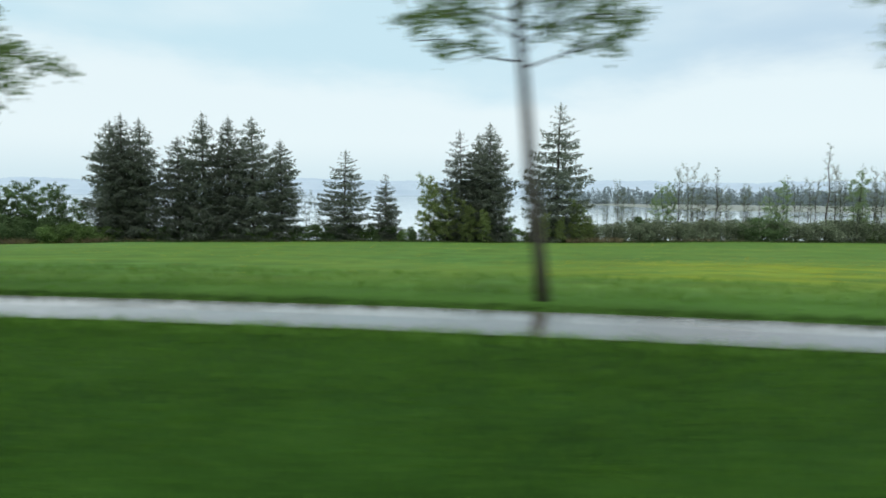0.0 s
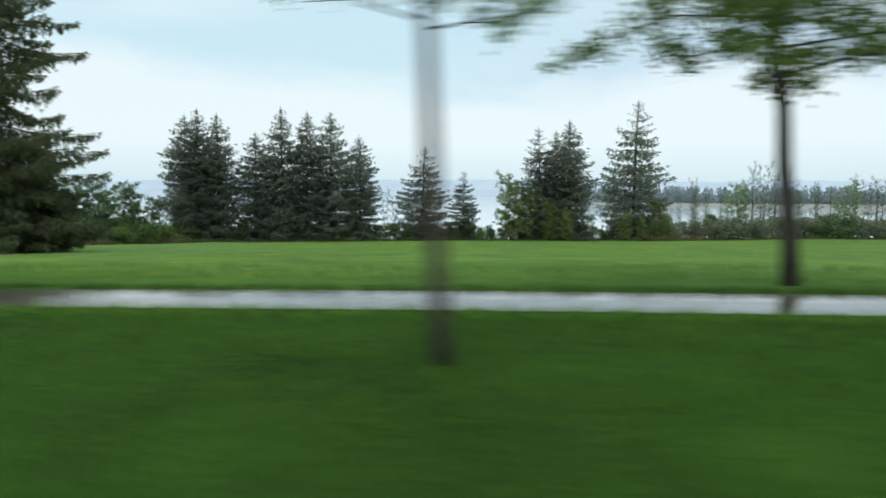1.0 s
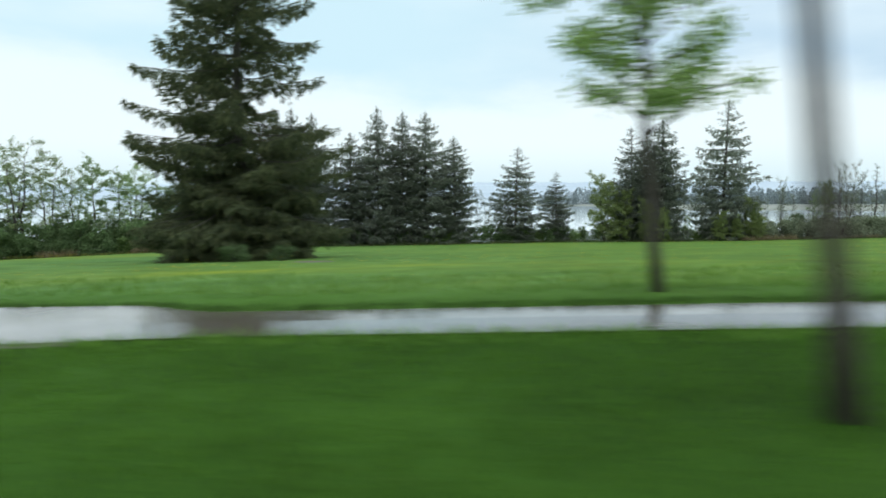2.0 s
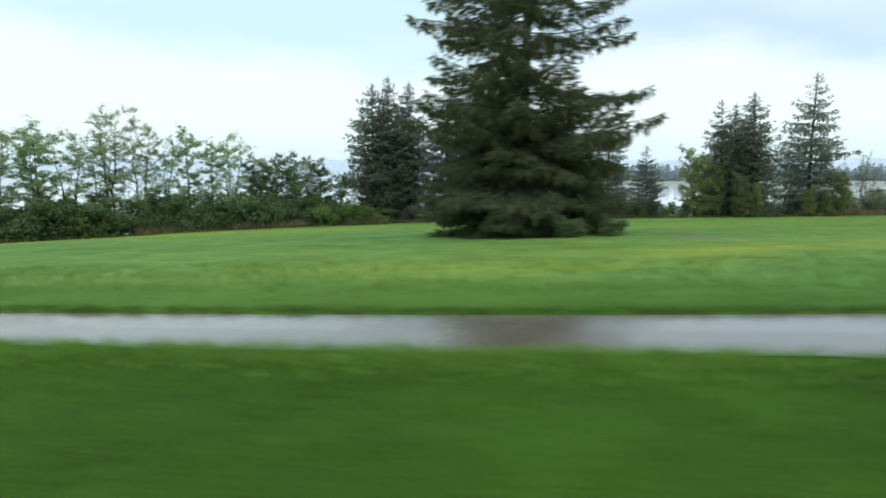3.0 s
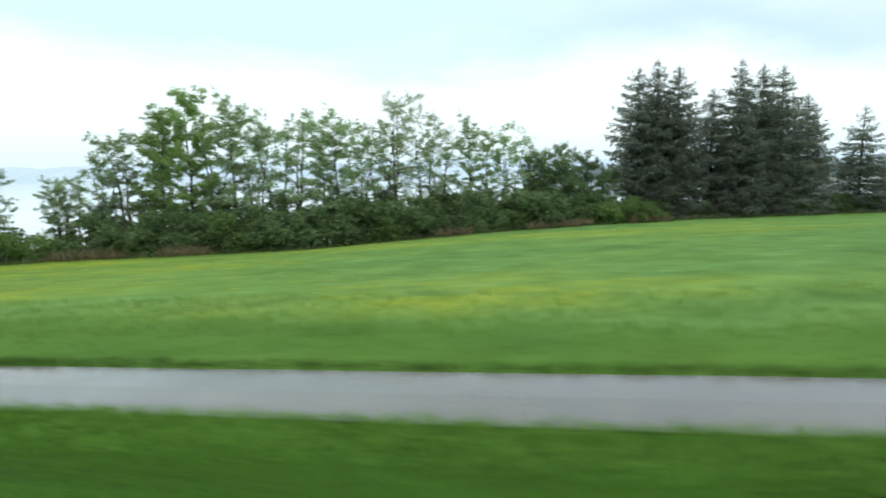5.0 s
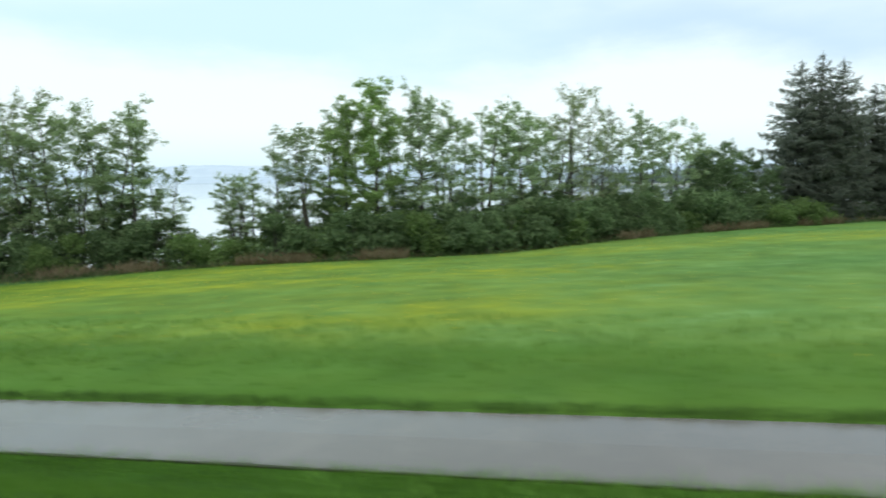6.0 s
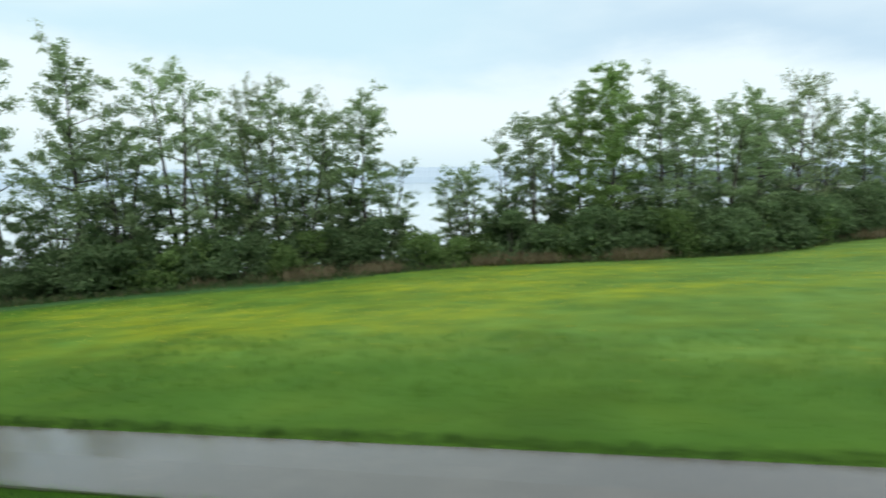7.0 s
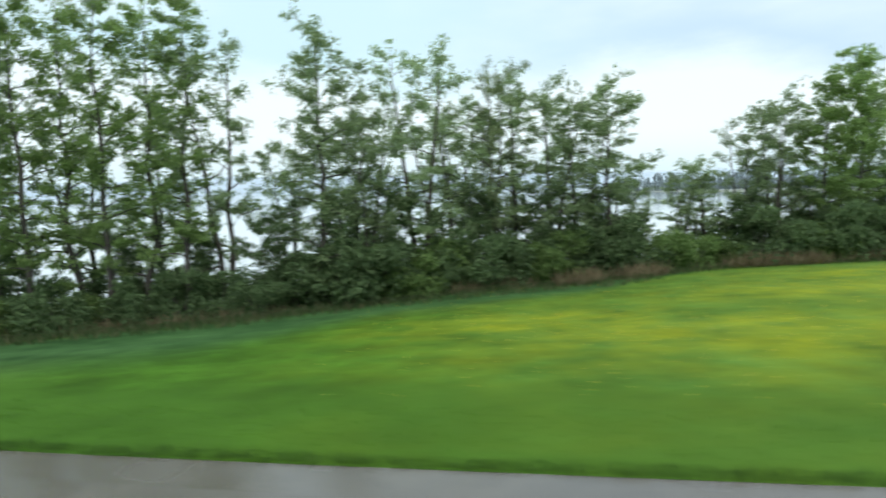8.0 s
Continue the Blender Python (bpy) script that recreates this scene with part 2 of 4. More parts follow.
BLADE_SHORT = foliage("verge_blades", (0.054, 0.130, 0.0155), (0.066, 0.150, 0.019), (0.084, 0.178, 0.026), trans=0.5)
RANK = foliage("rank_grass", (0.045, 0.085, 0.03), (0.075, 0.115, 0.045), (0.16, 0.145, 0.085), 0.8, 0.4)
FLOWER = plain("yellow_petals", (0.3432, 0.3102, 0.0198), 0.6, 3, 0.2)
# far wood: rain haze is mixed into these pale blue-grey leaf tones
FAR_TREE = foliage("hazed_wood_foliage", (0.33, 0.40, 0.42), (0.36, 0.43, 0.45), (0.39, 0.46, 0.475), 0.9, 0.6)



# ---- plan of the land ----
def poly(c, x):
    s = (x + 90) / 100
    out = 0.0
    for k in c:
        out = out * s + k
    return out


def eased(c, x):
    """A fitted curve, carried on straight past the ends of the road."""
    lo, hi = -188.0, 12.0
    if x < lo:
        return poly(c, lo) + (x - lo) * (poly(c, lo + 1) - poly(c, lo)) * max(0.0, 1 - (lo - x) / 900)
    if x > hi:
        return poly(c, hi) + (x - hi) * (poly(c, hi) - poly(c, hi - 1)) * max(0.0, 1 - (x - hi) / 900)
    return poly(c, x)


def path_y(x):
    sway = float(np.interp(x, (-133, -115, -100, -88, -76, -63, -52, -44, -36, -28, -16, -8, -2, 8), (-0.12, -0.08, 0.0, -0.1, -0.25, -0.47, -0.42, -0.1, 0.25, 0.38, 0.18, -0.12, -0.28, -0.30)))
    return eased((-5.967, -1.76, 12.445, 10.508, -28.796, 29.964), x) + sway


def path_z(x):
    return max(-11.0, min(-1.3, eased((-0.319, -0.472, -0.962, 3.977, -3.802), x)))


def smooth(a):
    a = min(1.0, max(0.0, a))
    return a * a * (3 - 2 * a)


def bulge(x, a, b, c, d, w):
    """A widening that swells from a to b and dies away from c to d."""
    return w * smooth((x - a) / (b - a)) * (1 - smooth((x - c) / (d - c)))


def wide_near(x):
    return bulge(x, -60.5, -56.8, -50.0, -44.0, 0.58)


def wide_far(x):
    return bulge(x, -54.9, -54.2, -48.0, -45.5, 1.0)


def road_y(x):
    return eased((-0.297, 6.722, 7.676, -29.724, 19.677), x)


def road_z(x):
    return max(-8.0, min(-1.0, eased((-0.419, 0.303, -0.096, 1.863, -0.822), x) - 2.3))


EDGE = [(-600, 60, -14), (-260, 92, -13.2), (-205, 93, -12.7), (-190, 94, -11.9), (-176, 99, -11.3), (-166, 100, -10.9), (-150, 106, -10.7), (-136, 104, -10.2), (-122, 106, -10.0), (-110, 115, -10.0), (-95, 120, -9.5), (-78, 127, -9.4), (-64, 129, -9.1), (-45, 134, -9.3), (-20, 141, -9.4), (5, 143, -9.5), (25, 147, -9.6), (60, 149, -9.2), (100, 150, -9.2), (600, 170, -9.5)]

EDGE_X, EDGE_Y, EDGE_Z = (np.array([e[k] for e in EDGE], float) for k in range(3))


def edge(x):
    """Where the meadow ends at the trees along the lake: y and z."""
    return float(np.interp(x, EDGE_X, EDGE_Y)), float(np.interp(x, EDGE_X, EDGE_Z))


LAKE = -13.0
HALF = 1.22


def ground_z(x, y):
    py, pz, ry, rz = path_y(x), path_z(x), road_y(x), road_z(x)
    ey, ez = edge(x)
    ey = max(ey, py + 12)
    if y < ry + 3.2:
        return rz
    if y < py - HALF - 0.4:
        return rz + (pz - rz) * smooth((y - ry - 3.2) / (py - HALF - 0.4 - ry - 3.2))
    if y < py + HALF + 0.3:
        return pz
    lump = 0.10 * noise.noise((x * 0.09, y * 0.09, 3)) + 0.03 * noise.noise((x * 0.5, y * 0.5, 7))
    if y < ey:
        f = (y - py - HALF - 0.3) / (ey - py - HALF - 0.3)
        return pz + (ez - pz) * f + lump * min(1.0, 8 * f)
    d = max(0.0, y - ey - 7)
    return ez + lump - min(d, 60) * 0.11 - smooth(d / 400) * 3


# ---- mesh helpers ----
def mesh_from(name, v, f, mats, slots=None, shade=False):
    me = bpy.data.meshes.new(name)
    me.from_pydata(v, [], f)
    for m in mats if isinstance(mats, (list, tuple)) else [mats]:
        me.materials.append(m)
    if slots is not None:
        me.polygons.foreach_set("material_index", slots)
    if shade:
        me.polygons.foreach_set("use_smooth", [True] * len(me.polygons))
    me.update()
    return me


def part(name, me, parent, label="", kind=""):
    ob = new(name, me)
    ob.parent = parent
    return tagged(ob, label, kind=kind)


def thing(name, m, label, category, group="", kind=""):
    ob = new(name)
    ob.empty_display_size = 0.3
    ob.matrix_basis = m
    return tagged(ob, label, category, group, kind)


def tube(v, f, pts, radii, sides=6, caps=True):
    """Adds a bent, tapered limb to the lists v and f."""
    base = len(v)
    for k, (p, r) in enumerate(zip(pts, radii)):
        a, b = Vector(pts[max(0, k - 1)]), Vector(pts[min(len(pts) - 1, k + 1)])
        d = (b - a).normalized()
        u = d.orthogonal().normalized()
        w = d.cross(u)
        for s in range(sides):
            t = 2 * math.pi * s / sides
            v.append(tuple(Vector(p) + r * (math.cos(t) * u + math.sin(t) * w)))
    for k in range(len(pts) - 1):
        for s in range(sides):
            a, b = base + k * sides + s, base + k * sides + (s + 1) % sides
            f.append((a, b, b + sides, a + sides))
    if not caps:
        return
    f.append(tuple(base + s for s in range(sides))[::-1])
    f.append(tuple(base + (len(pts) - 1) * sides + s for s in range(sides)))


def unit(a):
    return a / np.maximum(np.linalg.norm(a, axis=1, keepdims=True), 1e-9)


def cards(c, along, length, width, rng, lift=0.12):
    """Pointed leaf or needle sprays: one small bent kite at each place c, growing along its direction."""
    n = len(c)
    along = unit(along)
    side = unit(np.cross(along, unit(rng.normal(size=(n, 3)) + 1e-3)))
    up = np.cross(side, along)
    L, W = np.asarray(length).reshape(-1, 1) * np.ones((n, 1)), np.asarray(width).reshape(-1, 1) * np.ones((n, 1))
    mid = c + along * L * 0.45 + up * L * lift
    v = np.stack([c, mid - side * W / 2, c + along * L, mid + side * W / 2], 1).reshape(-1, 3)
    f = np.arange(4 * n).reshape(-1, 4)
    return v, f


# ---- kinds of trees ----
def spruce_meshes(seed, h, r, spacing, per, step, spray, bare=0.04, shape=(2.05, 0.9), needles=None, droop=-0.35, gaps=0.25, skirt=0.0, hang=1.0, fan=0.36):
    """Trunk, boughs and needle sprays of a spruce: whorls of drooping, up-curled boughs, each a fan of branchlets hung with sprays.
    gaps: how much of the upper crown is open; skirt: how much of the height is closed and dense."""
    rng = np.random.default_rng(seed)
    tv, tf = [], []
    lean = rng.normal(0, 0.004, 2) * h
    n = 9
    tube(tv, tf, [(lean[0] * (k / n) ** 2, lean[1] * (k / n) ** 2, h * k / n - (0.3 if k == 0 else 0)) for k in range(n + 1)], [0.011 * h * (1 - k / n) ** 0.8 + 0.015 for k in range(n + 1)], 8)
    bv, bf = [], []
    C, A, L, W = [], [], [], []
    down = np.array([0.0, 0.0, -1.0])

    def add(c, a, length, thin):
        C.append(c)
        A.append(a)
        L.append(length)
        W.append(length * rng.uniform(0.24, 0.4, len(length)) * thin)

    z = bare * h
    while z < h * 0.975:
        q = z / h
        dense = q < skirt
        reach = r * min(1.0, shape[0] * (1 - q)) ** shape[1] * (0.93 + 0.07 * math.sin(z * 1.3 + seed)) + 0.1
        count = max(4, int(per * (0.6 + 0.4 * (1 - q)) * (1.5 if dense else 1.0)))
        a0 = rng.uniform(0, 6.28)
        for k in range(count):
            az = a0 + 6.283 * (k + rng.uniform(-0.4, 0.4)) / count
            ln = float(reach * rng.choice((0.62, 0.85, 0.95, 1.0, 1.1)) * rng.uniform(0.9, 1.08))
            zb = z + rng.uniform(-0.5, 0.5) * spacing
            lump = noise.noise((1.9 * math.cos(az) + seed, 1.9 * math.sin(az), zb * 6.0 / h))
            if not dense:
                thin = gaps * (smooth((q - skirt) / 0.13) if skirt else 1.0)
                if lump < -0.12 and rng.uniform() < thin * 2.2 or rng.uniform() < 0.3 * thin:
                    continue
                ln *= 1 + gaps * 0.6 * lump
            low = max(0.0, 1 - q / 0.75)
            lift = droop * low + 0.38 * max(0.0, q - 0.62) / 0.38 + rng.uniform(-0.1, 0.1)
            curl = 0.10 + 0.30 * low * rng.uniform(0.5, 1.2)
            if dense:
                lift, curl, ln = lift - 0.10, curl * 0.5, ln * 0.90
            d, lat = np.array([math.cos(az), math.sin(az), 0.0]), np.array([-math.sin(az), math.cos(az), 0.0])
            root = np.array([lean[0] * q * q, lean[1] * q * q, zb])
            bend = rng.uniform(-0.12, 0.12)
            s = np.arange(0.12, 1.0, max(0.035, step / max(ln, step)))
            s = np.clip(s + rng.uniform(-0.35, 0.35, len(s)) * step / max(ln, step), 0.08, 1.0)
            x = root + ln * (s[:, None] * d + (lift * s + curl * s * s)[:, None] * -down + (bend * s * s)[:, None] * lat)
            t = d + (lift + 2 * curl * s)[:, None] * -down
            m = len(s)
            small = min(1.0, 0.26 + 1.25 * ln / r)
            for sgn in (1, -1):
                bl = fan * ln * (1.02 - s) ** 0.85 * np.minimum(1, s / 0.25) * rng.uniform(0.6, 1.15, m) + 0.3 * spray
                way_out = unit(t * 0.8 + sgn * lat * rng.uniform(0.7, 1.1, (m, 1)) + down * rng.uniform(0.05, 0.45, (m, 1)))
                for u0 in np.arange(0.0, 1.0, 0.22 if fan * ln > 2.2 * spray else 0.34):
                    u = np.clip(u0 + rng.uniform(0, 0.3, m), 0, 1)
                    keep = (u0 == 0) | (u0 * bl > 0.5 * spray * rng.uniform(0.3, 1.0, m))
                    if not keep.any():
                        continue
                    p = (x + way_out * (bl * u)[:, None] + down * (0.22 * bl * u * u)[:, None])[keep]
                    w = way_out[keep]
                    add(p, w + down * 0.25 + rng.normal(0, 0.22, p.shape), small * spray * rng.uniform(0.6, 1.1, len(p)), 1.0)
                    some = rng.uniform(size=len(p)) < 0.55 * hang
                    if some.any():
                        add(p[some], down + 0.25 * w[some] + rng.normal(0, 0.16, (int(some.sum()), 3)), small * spray * rng.uniform(0.6, 1.45, int(some.sum())), 0.8)
            add(x, t + rng.normal(0, 0.2, x.shape), small * spray * rng.uniform(0.6, 1.0, m), 0.9)
            add(x[-1:], t[-1:] + np.array([[0, 0, 0.15]]), np.array([spray * small]), 0.7)
            if ln > 0.2 * r:
                tube(bv, bf, [tuple(root + ln * (e * d + (lift * e + curl * e * e) * -down + bend * e * e * lat)) for e in (0, 0.3, 0.6, 0.95)], [0.007 * ln + 0.02, 0.006 * ln + 0.014, 0.004 * ln + 0.006, 0.005], 4, False)
        z += spacing * rng.uniform(0.75, 1.25) * (0.65 if dense else 1.0) * (0.6 if q > 0.85 else 1.0)
    for e in np.linspace(0.95, 0.995, 6):
        a = rng.uniform(0, 6.28, 5)
        add(np.tile(np.array([lean[0], lean[1], h * e]), (5, 1)), np.stack([np.cos(a), np.sin(a), np.full(5, 0.9)], 1), rng.uniform(0.35, 0.6, 5) * spray * (1.5 - 1.2 * (e - 0.95) / 0.045), 0.7)
    v, f = cards(np.concatenate(C), np.concatenate(A), np.concatenate(L), np.concatenate(W), rng)
    return (mesh_from("spruce_trunk", tv, tf, BARK_DARK, shade=True), mesh_from("spruce_branches", bv, bf, BARK_DARK), mesh_from("spruce_crown", v, f, needles or NEEDLES))


def leaf_tips(c, along, length, width, rng):
    """Small leaves far off: one pointed blade each."""
    along = unit(along)
    side = unit(np.cross(along, unit(rng.normal(size=c.shape) + 1e-3)))
    v = np.stack([c - side * (width / 2)[:, None], c + side * (width / 2)[:, None], c + along * length[:, None]], 1).reshape(-1, 3)
    return v, np.arange(len(v)).reshape(-1, 3)


def broadleaf_meshes(seed, h, r, low, stems, leaves, leaf, mat, trunk_mat, thick=0.0135, limbs=15, sigma=0.2, tilt=0.06, narrow=0.62, base=0.22, fork=0.0, bias=0.0, flat=0.0, stout=0.42, twig=0.014, open_=0.0, near=False, sprigs=7, wisps=0.34):
    """Trunks, limbs, twigs and leaves of a broadleaved tree. low: where the crown begins; leaves: how many along each twig;
    open_: how far the foliage breaks up into clouds with clear sky between them."""
    rng = np.random.default_rng(seed)
    trunks, limb_list, wv, wf = [], [], [], []
    ends = []
    for s in range(stems):
        v, f = [], []
        a = 6.283 * s / stems + rng.uniform(0, 2)
        spread = (0.05 + tilt * rng.uniform(0.6, 1.4)) * h if stems > 1 else tilt * h * rng.uniform(-0.5, 0.5)
        hh = h * (1 if s == 0 else rng.uniform(0.78, 0.98))
        n = 8
        ax = []
        for k in range(n + 1):
            t = k / n
            if fork:
                t = fork + (1 - fork) * t if s else t
                ax.append(np.array([1.0 - 2.0 * s, 0.12, 0.0]) * 0.40 * h * max(0.0, t - fork) + np.array([0, 0, h * 0.96 * t - (0.3 if k + s == 0 else 0)]))
                continue
            ax.append(np.array([math.cos(a) * (0.1 * (stems > 1) + spread * t), math.sin(a) * (0.1 * (stems > 1) + spread * t), hh * t * 0.96 - (0.3 if k == 0 else 0)]) + (rng.normal(0, 0.004 * h if near else 0.008 * h, 3) * (0 < k) * np.array([1, 1, 0.2])))
        shrink = 0.72 if fork and s else 1.0
        rad = [shrink * thick * h * (1.25 if k == 0 else 1.0) * (1 - 0.94 * (k / n) ** (1.7 if near else 1.0)) * (0.75 if stems > 2 else 1) for k in range(n + 1)]
        tube(v, f, [tuple(p) for p in ax], rad, 8)
        trunks.append((v, f))
        m = max(5, limbs // (1 if stems == 1 else 2))
        for k in range(m):
            q = low + (0.985 - low) * (k + rng.uniform(0.1, 0.9)) / m
            i = q * n
            i0 = min(n - 1, int(i))
            p = ax[i0] + (ax[i0 + 1] - ax[i0]) * (i - i0)
            az = 2.4 * k + a + rng.uniform(-0.5, 0.5)
            full = math.sin(math.pi * min(1.0, (q - low) / (1.0 - low) * narrow + base)) ** 0.7
            ln = r * full * rng.uniform(0.55, 1.15) * (1 + bias * math.cos(az))
            el = (rng.uniform(0.3, 0.8) + 0.6 * (q - 0.5)) * (1 - flat * max(0.0, 1 - 2.5 * (q - low)))
            d = np.array([math.cos(az) * math.cos(el), math.sin(az) * math.cos(el), math.sin(el)])
            kink = rng.normal(0, 0.05 * ln, (4, 3)) * np.array([[0], [0.6], [1], [1.2]])
            pts = [p + d * ln * t + np.array([0, 0, -0.18 * ln * t * t]) + kink[j] for j, t in enumerate((0, 0.33, 0.66, 1.0))]
            if bias and math.cos(az) < 0.3 and q < 0.56:
                continue
            lv, lf = [], []
            tube(lv, lf, [tuple(x) for x in pts], [max(0.012, rad[i0] * stout * w) for w in (1, 0.7, 0.45, 0.2)], 5)
            limb_list.append((lv, lf))
            for j in range(sprigs):
                t = 0.22 + 0.78 * (j + rng.uniform(0.2, 1.0)) / sprigs
                i1 = min(2, int(t * 3))
                b = pts[i1] + (pts[i1 + 1] - pts[i1]) * (t * 3 - i1)
                turn = rng.normal(size=3)
                turn -= d * (turn @ d)
                turn /= np.linalg.norm(turn) + 1e-6
                way_out = d * 0.55 + turn * np.array([1, 1, 0.55]) + np.array([0, 0, 0.10])
                way_out /= np.linalg.norm(way_out)
                e = b + way_out * (ln * rng.uniform(0.6, 1.3) * wisps * (1.2 - 0.5 * t) + 0.15)
                tube(wv, wf, [tuple(b), tuple(e)], [twig, 0.35 * twig], 3, False)
                ends.append((b, e))
        ends.append((ax[-2] * 0.4 + ax[-1] * 0.6, ax[-1] + np.array([0, 0, 0.03 * h])))
    B, E = np.array([b for b, e in ends]), np.array([e for b, e in ends])
    long = np.linalg.norm(E - B, axis=1)
    many = np.maximum(1, (leaves * rng.uniform(0.5, 1.5, len(B)) * long / long.mean()).astype(int))
    B, E = np.repeat(B, many, 0), np.repeat(E, many, 0)
    u = rng.uniform(0.05, 1.05, (len(B), 1))
    C = B + (E - B) * u + rng.normal(0, 1, B.shape) * sigma * (0.6 + 0.5 * (1 - u)) * np.array([1, 1, 0.62])
    # foliage gathers in clouds of uneven size with clear gaps between them
    cloudy = np.array([noise.noise((c[0] * 0.8 + seed, c[1] * 0.8, c[2] * 1.0)) + 0.5 * noise.noise((c[0] * 1.7, c[1] * 1.7 + seed, c[2] * 2.1)) for c in C])
    C = C[cloudy + rng.normal(0, 0.12, len(C)) > open_ - 0.45]
    A = rng.normal(size=C.shape) + np.array([0, 0, -0.35])
    size = leaf * rng.uniform(0.7, 1.35, len(C))
    v, f = cards(C, A, size, size * rng.uniform(0.6, 0.85, len(C)), rng) if near else leaf_tips(C, A, size * 1.15, size * rng.uniform(0.75, 1.1, len(C)), rng)
    return [mesh_from("tree_trunk", tv, tf, trunk_mat, shade=True) for tv, tf in trunks], [mesh_from("tree_limb", a, b, trunk_mat, shade=True) for a, b in limb_list], mesh_from("tree_twigs", wv, wf, trunk_mat), mesh_from("tree_crown", v, f, mat)


def shrub_meshes(seed, h, r, n, leaf, mat):
    rng = np.random.default_rng(seed)
    sv, sf = [], []
    blobs = []
    for k in range(11):
        a, rr, zz = rng.uniform(0, 6.28), r * math.sqrt(rng.uniform(0, 0.75)), h * rng.uniform(0.25, 0.8)
        p = np.array([rr * math.cos(a), rr * math.sin(a), zz * (1 - 0.35 * (rr / r) ** 2)])
        blobs.append((p, rng.uniform(0.28, 0.45) * r))
        tube(sv, sf, [(p[0] * 0.15, p[1] * 0.15, -0.3), (p[0] * 0.5, p[1] * 0.5, p[2] * 0.55), tuple(p)], [0.05, 0.035, 0.01], 4)
    C = []
    for p, q in blobs:
        d = unit(rng.normal(size=(n // 11, 3)))
        C.append(p + d * q * rng.uniform(0.45, 1.08, (len(d), 1)) * np.array([1, 1, 0.85]))
    C = np.concatenate(C)
    low = rng.uniform(0, 1, (n // 4, 3))
    a = low[:, 0] * 6.283
    C = np.concatenate([C, np.stack([np.cos(a) * r * low[:, 1] ** 0.5 * 0.9, np.sin(a) * r * low[:, 1] ** 0.5 * 0.9, h * 0.4 * low[:, 2]], 1)])
    C[:, 2] = np.abs(C[:, 2])
    v, f = leaf_tips(C, rng.normal(size=C.shape) + np.array([0, 0, 0.2]), leaf * rng.uniform(0.75, 1.4, len(C)), leaf * rng.uniform(0.7, 1.2, len(C)), rng)
    return mesh_from("shrub_stems", sv, sf, BARK_DARK), mesh_from("shrub_leaves", v, f, mat)


def at(x, y, turn=0.0, s=1.0, sz=None, lean=0.0):
    return pose(x, y, ground_z(x, y) - 0.05, 0, lean, 0) @ pose(0, 0, 0, 0, 0, turn) @ Matrix.Diagonal((s, s, sz or s, 1))


# ---- land, path, lake, hills ----
DRIFTS = [(20, 33, 9, 5), (25, 40, 9, 6), (20, 43, 8, 4), (-172.5, 77.5, 6, 3), (-167, 72, 7, 4), (-160, 68, 9, 4), (-154, 83, 10, 5), (-140, 92, 12, 4), (-131, 58, 8, 3), (-147, 75, 9, 4), (-157, 71, 7, 3), (-131, 76, 12, 4), (-113, 98, 12, 5), (-110, 54, 6, 3), (-105, 48, 6, 3), (-110, 47, 6, 2.5), (-88, 92, 14, 4), (-74, 86, 12, 4), (-74, 99, 10, 4), (-110, 95, 10, 5), (-52, 39, 7, 3), (-61, 34, 6, 3), (-44, 42, 7, 3), (-95, 100, 14, 6)]


def flowers_at(x, y):
    """How thick the buttercups stand: drifts with ragged edges and a thin scatter between them."""
    k = 0.0
    for cx, cy, rx, ry in DRIFTS:
        k = max(k, (1.0 if x > 0 else 1.15 if -185 < x < -136 else 0.8) * math.exp(-(((x - cx) / rx) ** 2 + ((y - cy) / ry) ** 2)))
    k *= 0.85 + 0.6 * noise.noise((x * 0.16, y * 0.3, 2.0))
    return min(1.0, max(0.0, k + 0.11 + 0.12 * smooth((x + 50) / 20) + 0.17 * smooth((-90 - x) / 40) - 0.25 * smooth((-178 - x) / 10) + 0.25 * noise.noise((x * 0.05, y * 0.12, 8.0)))) * 0.8


def mown_at(x, y):
    """The mown strip on the far side of the path, with a wandering edge."""
    o = y - path_y(x) - HALF
    wide = 3.4 + 2.0 * smooth((-95 - x) / 30) + 1.3 * noise.noise((x * 0.08, 0, 4)) + 0.5 * noise.noise((x * 0.4, 0, 9))
    return (0.85 - 0.1 * smooth((-150 - x) / 20)) * (1 - smooth((o - wide) / 3.2)) * (0.85 + 0.3 * noise.noise((x * 0.3, y * 0.6, 5)))


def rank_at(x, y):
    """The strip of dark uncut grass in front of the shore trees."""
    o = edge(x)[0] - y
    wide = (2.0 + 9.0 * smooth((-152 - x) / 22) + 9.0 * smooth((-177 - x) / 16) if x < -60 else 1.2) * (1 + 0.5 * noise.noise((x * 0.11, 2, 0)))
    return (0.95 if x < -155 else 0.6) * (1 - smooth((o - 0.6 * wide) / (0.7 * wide)))


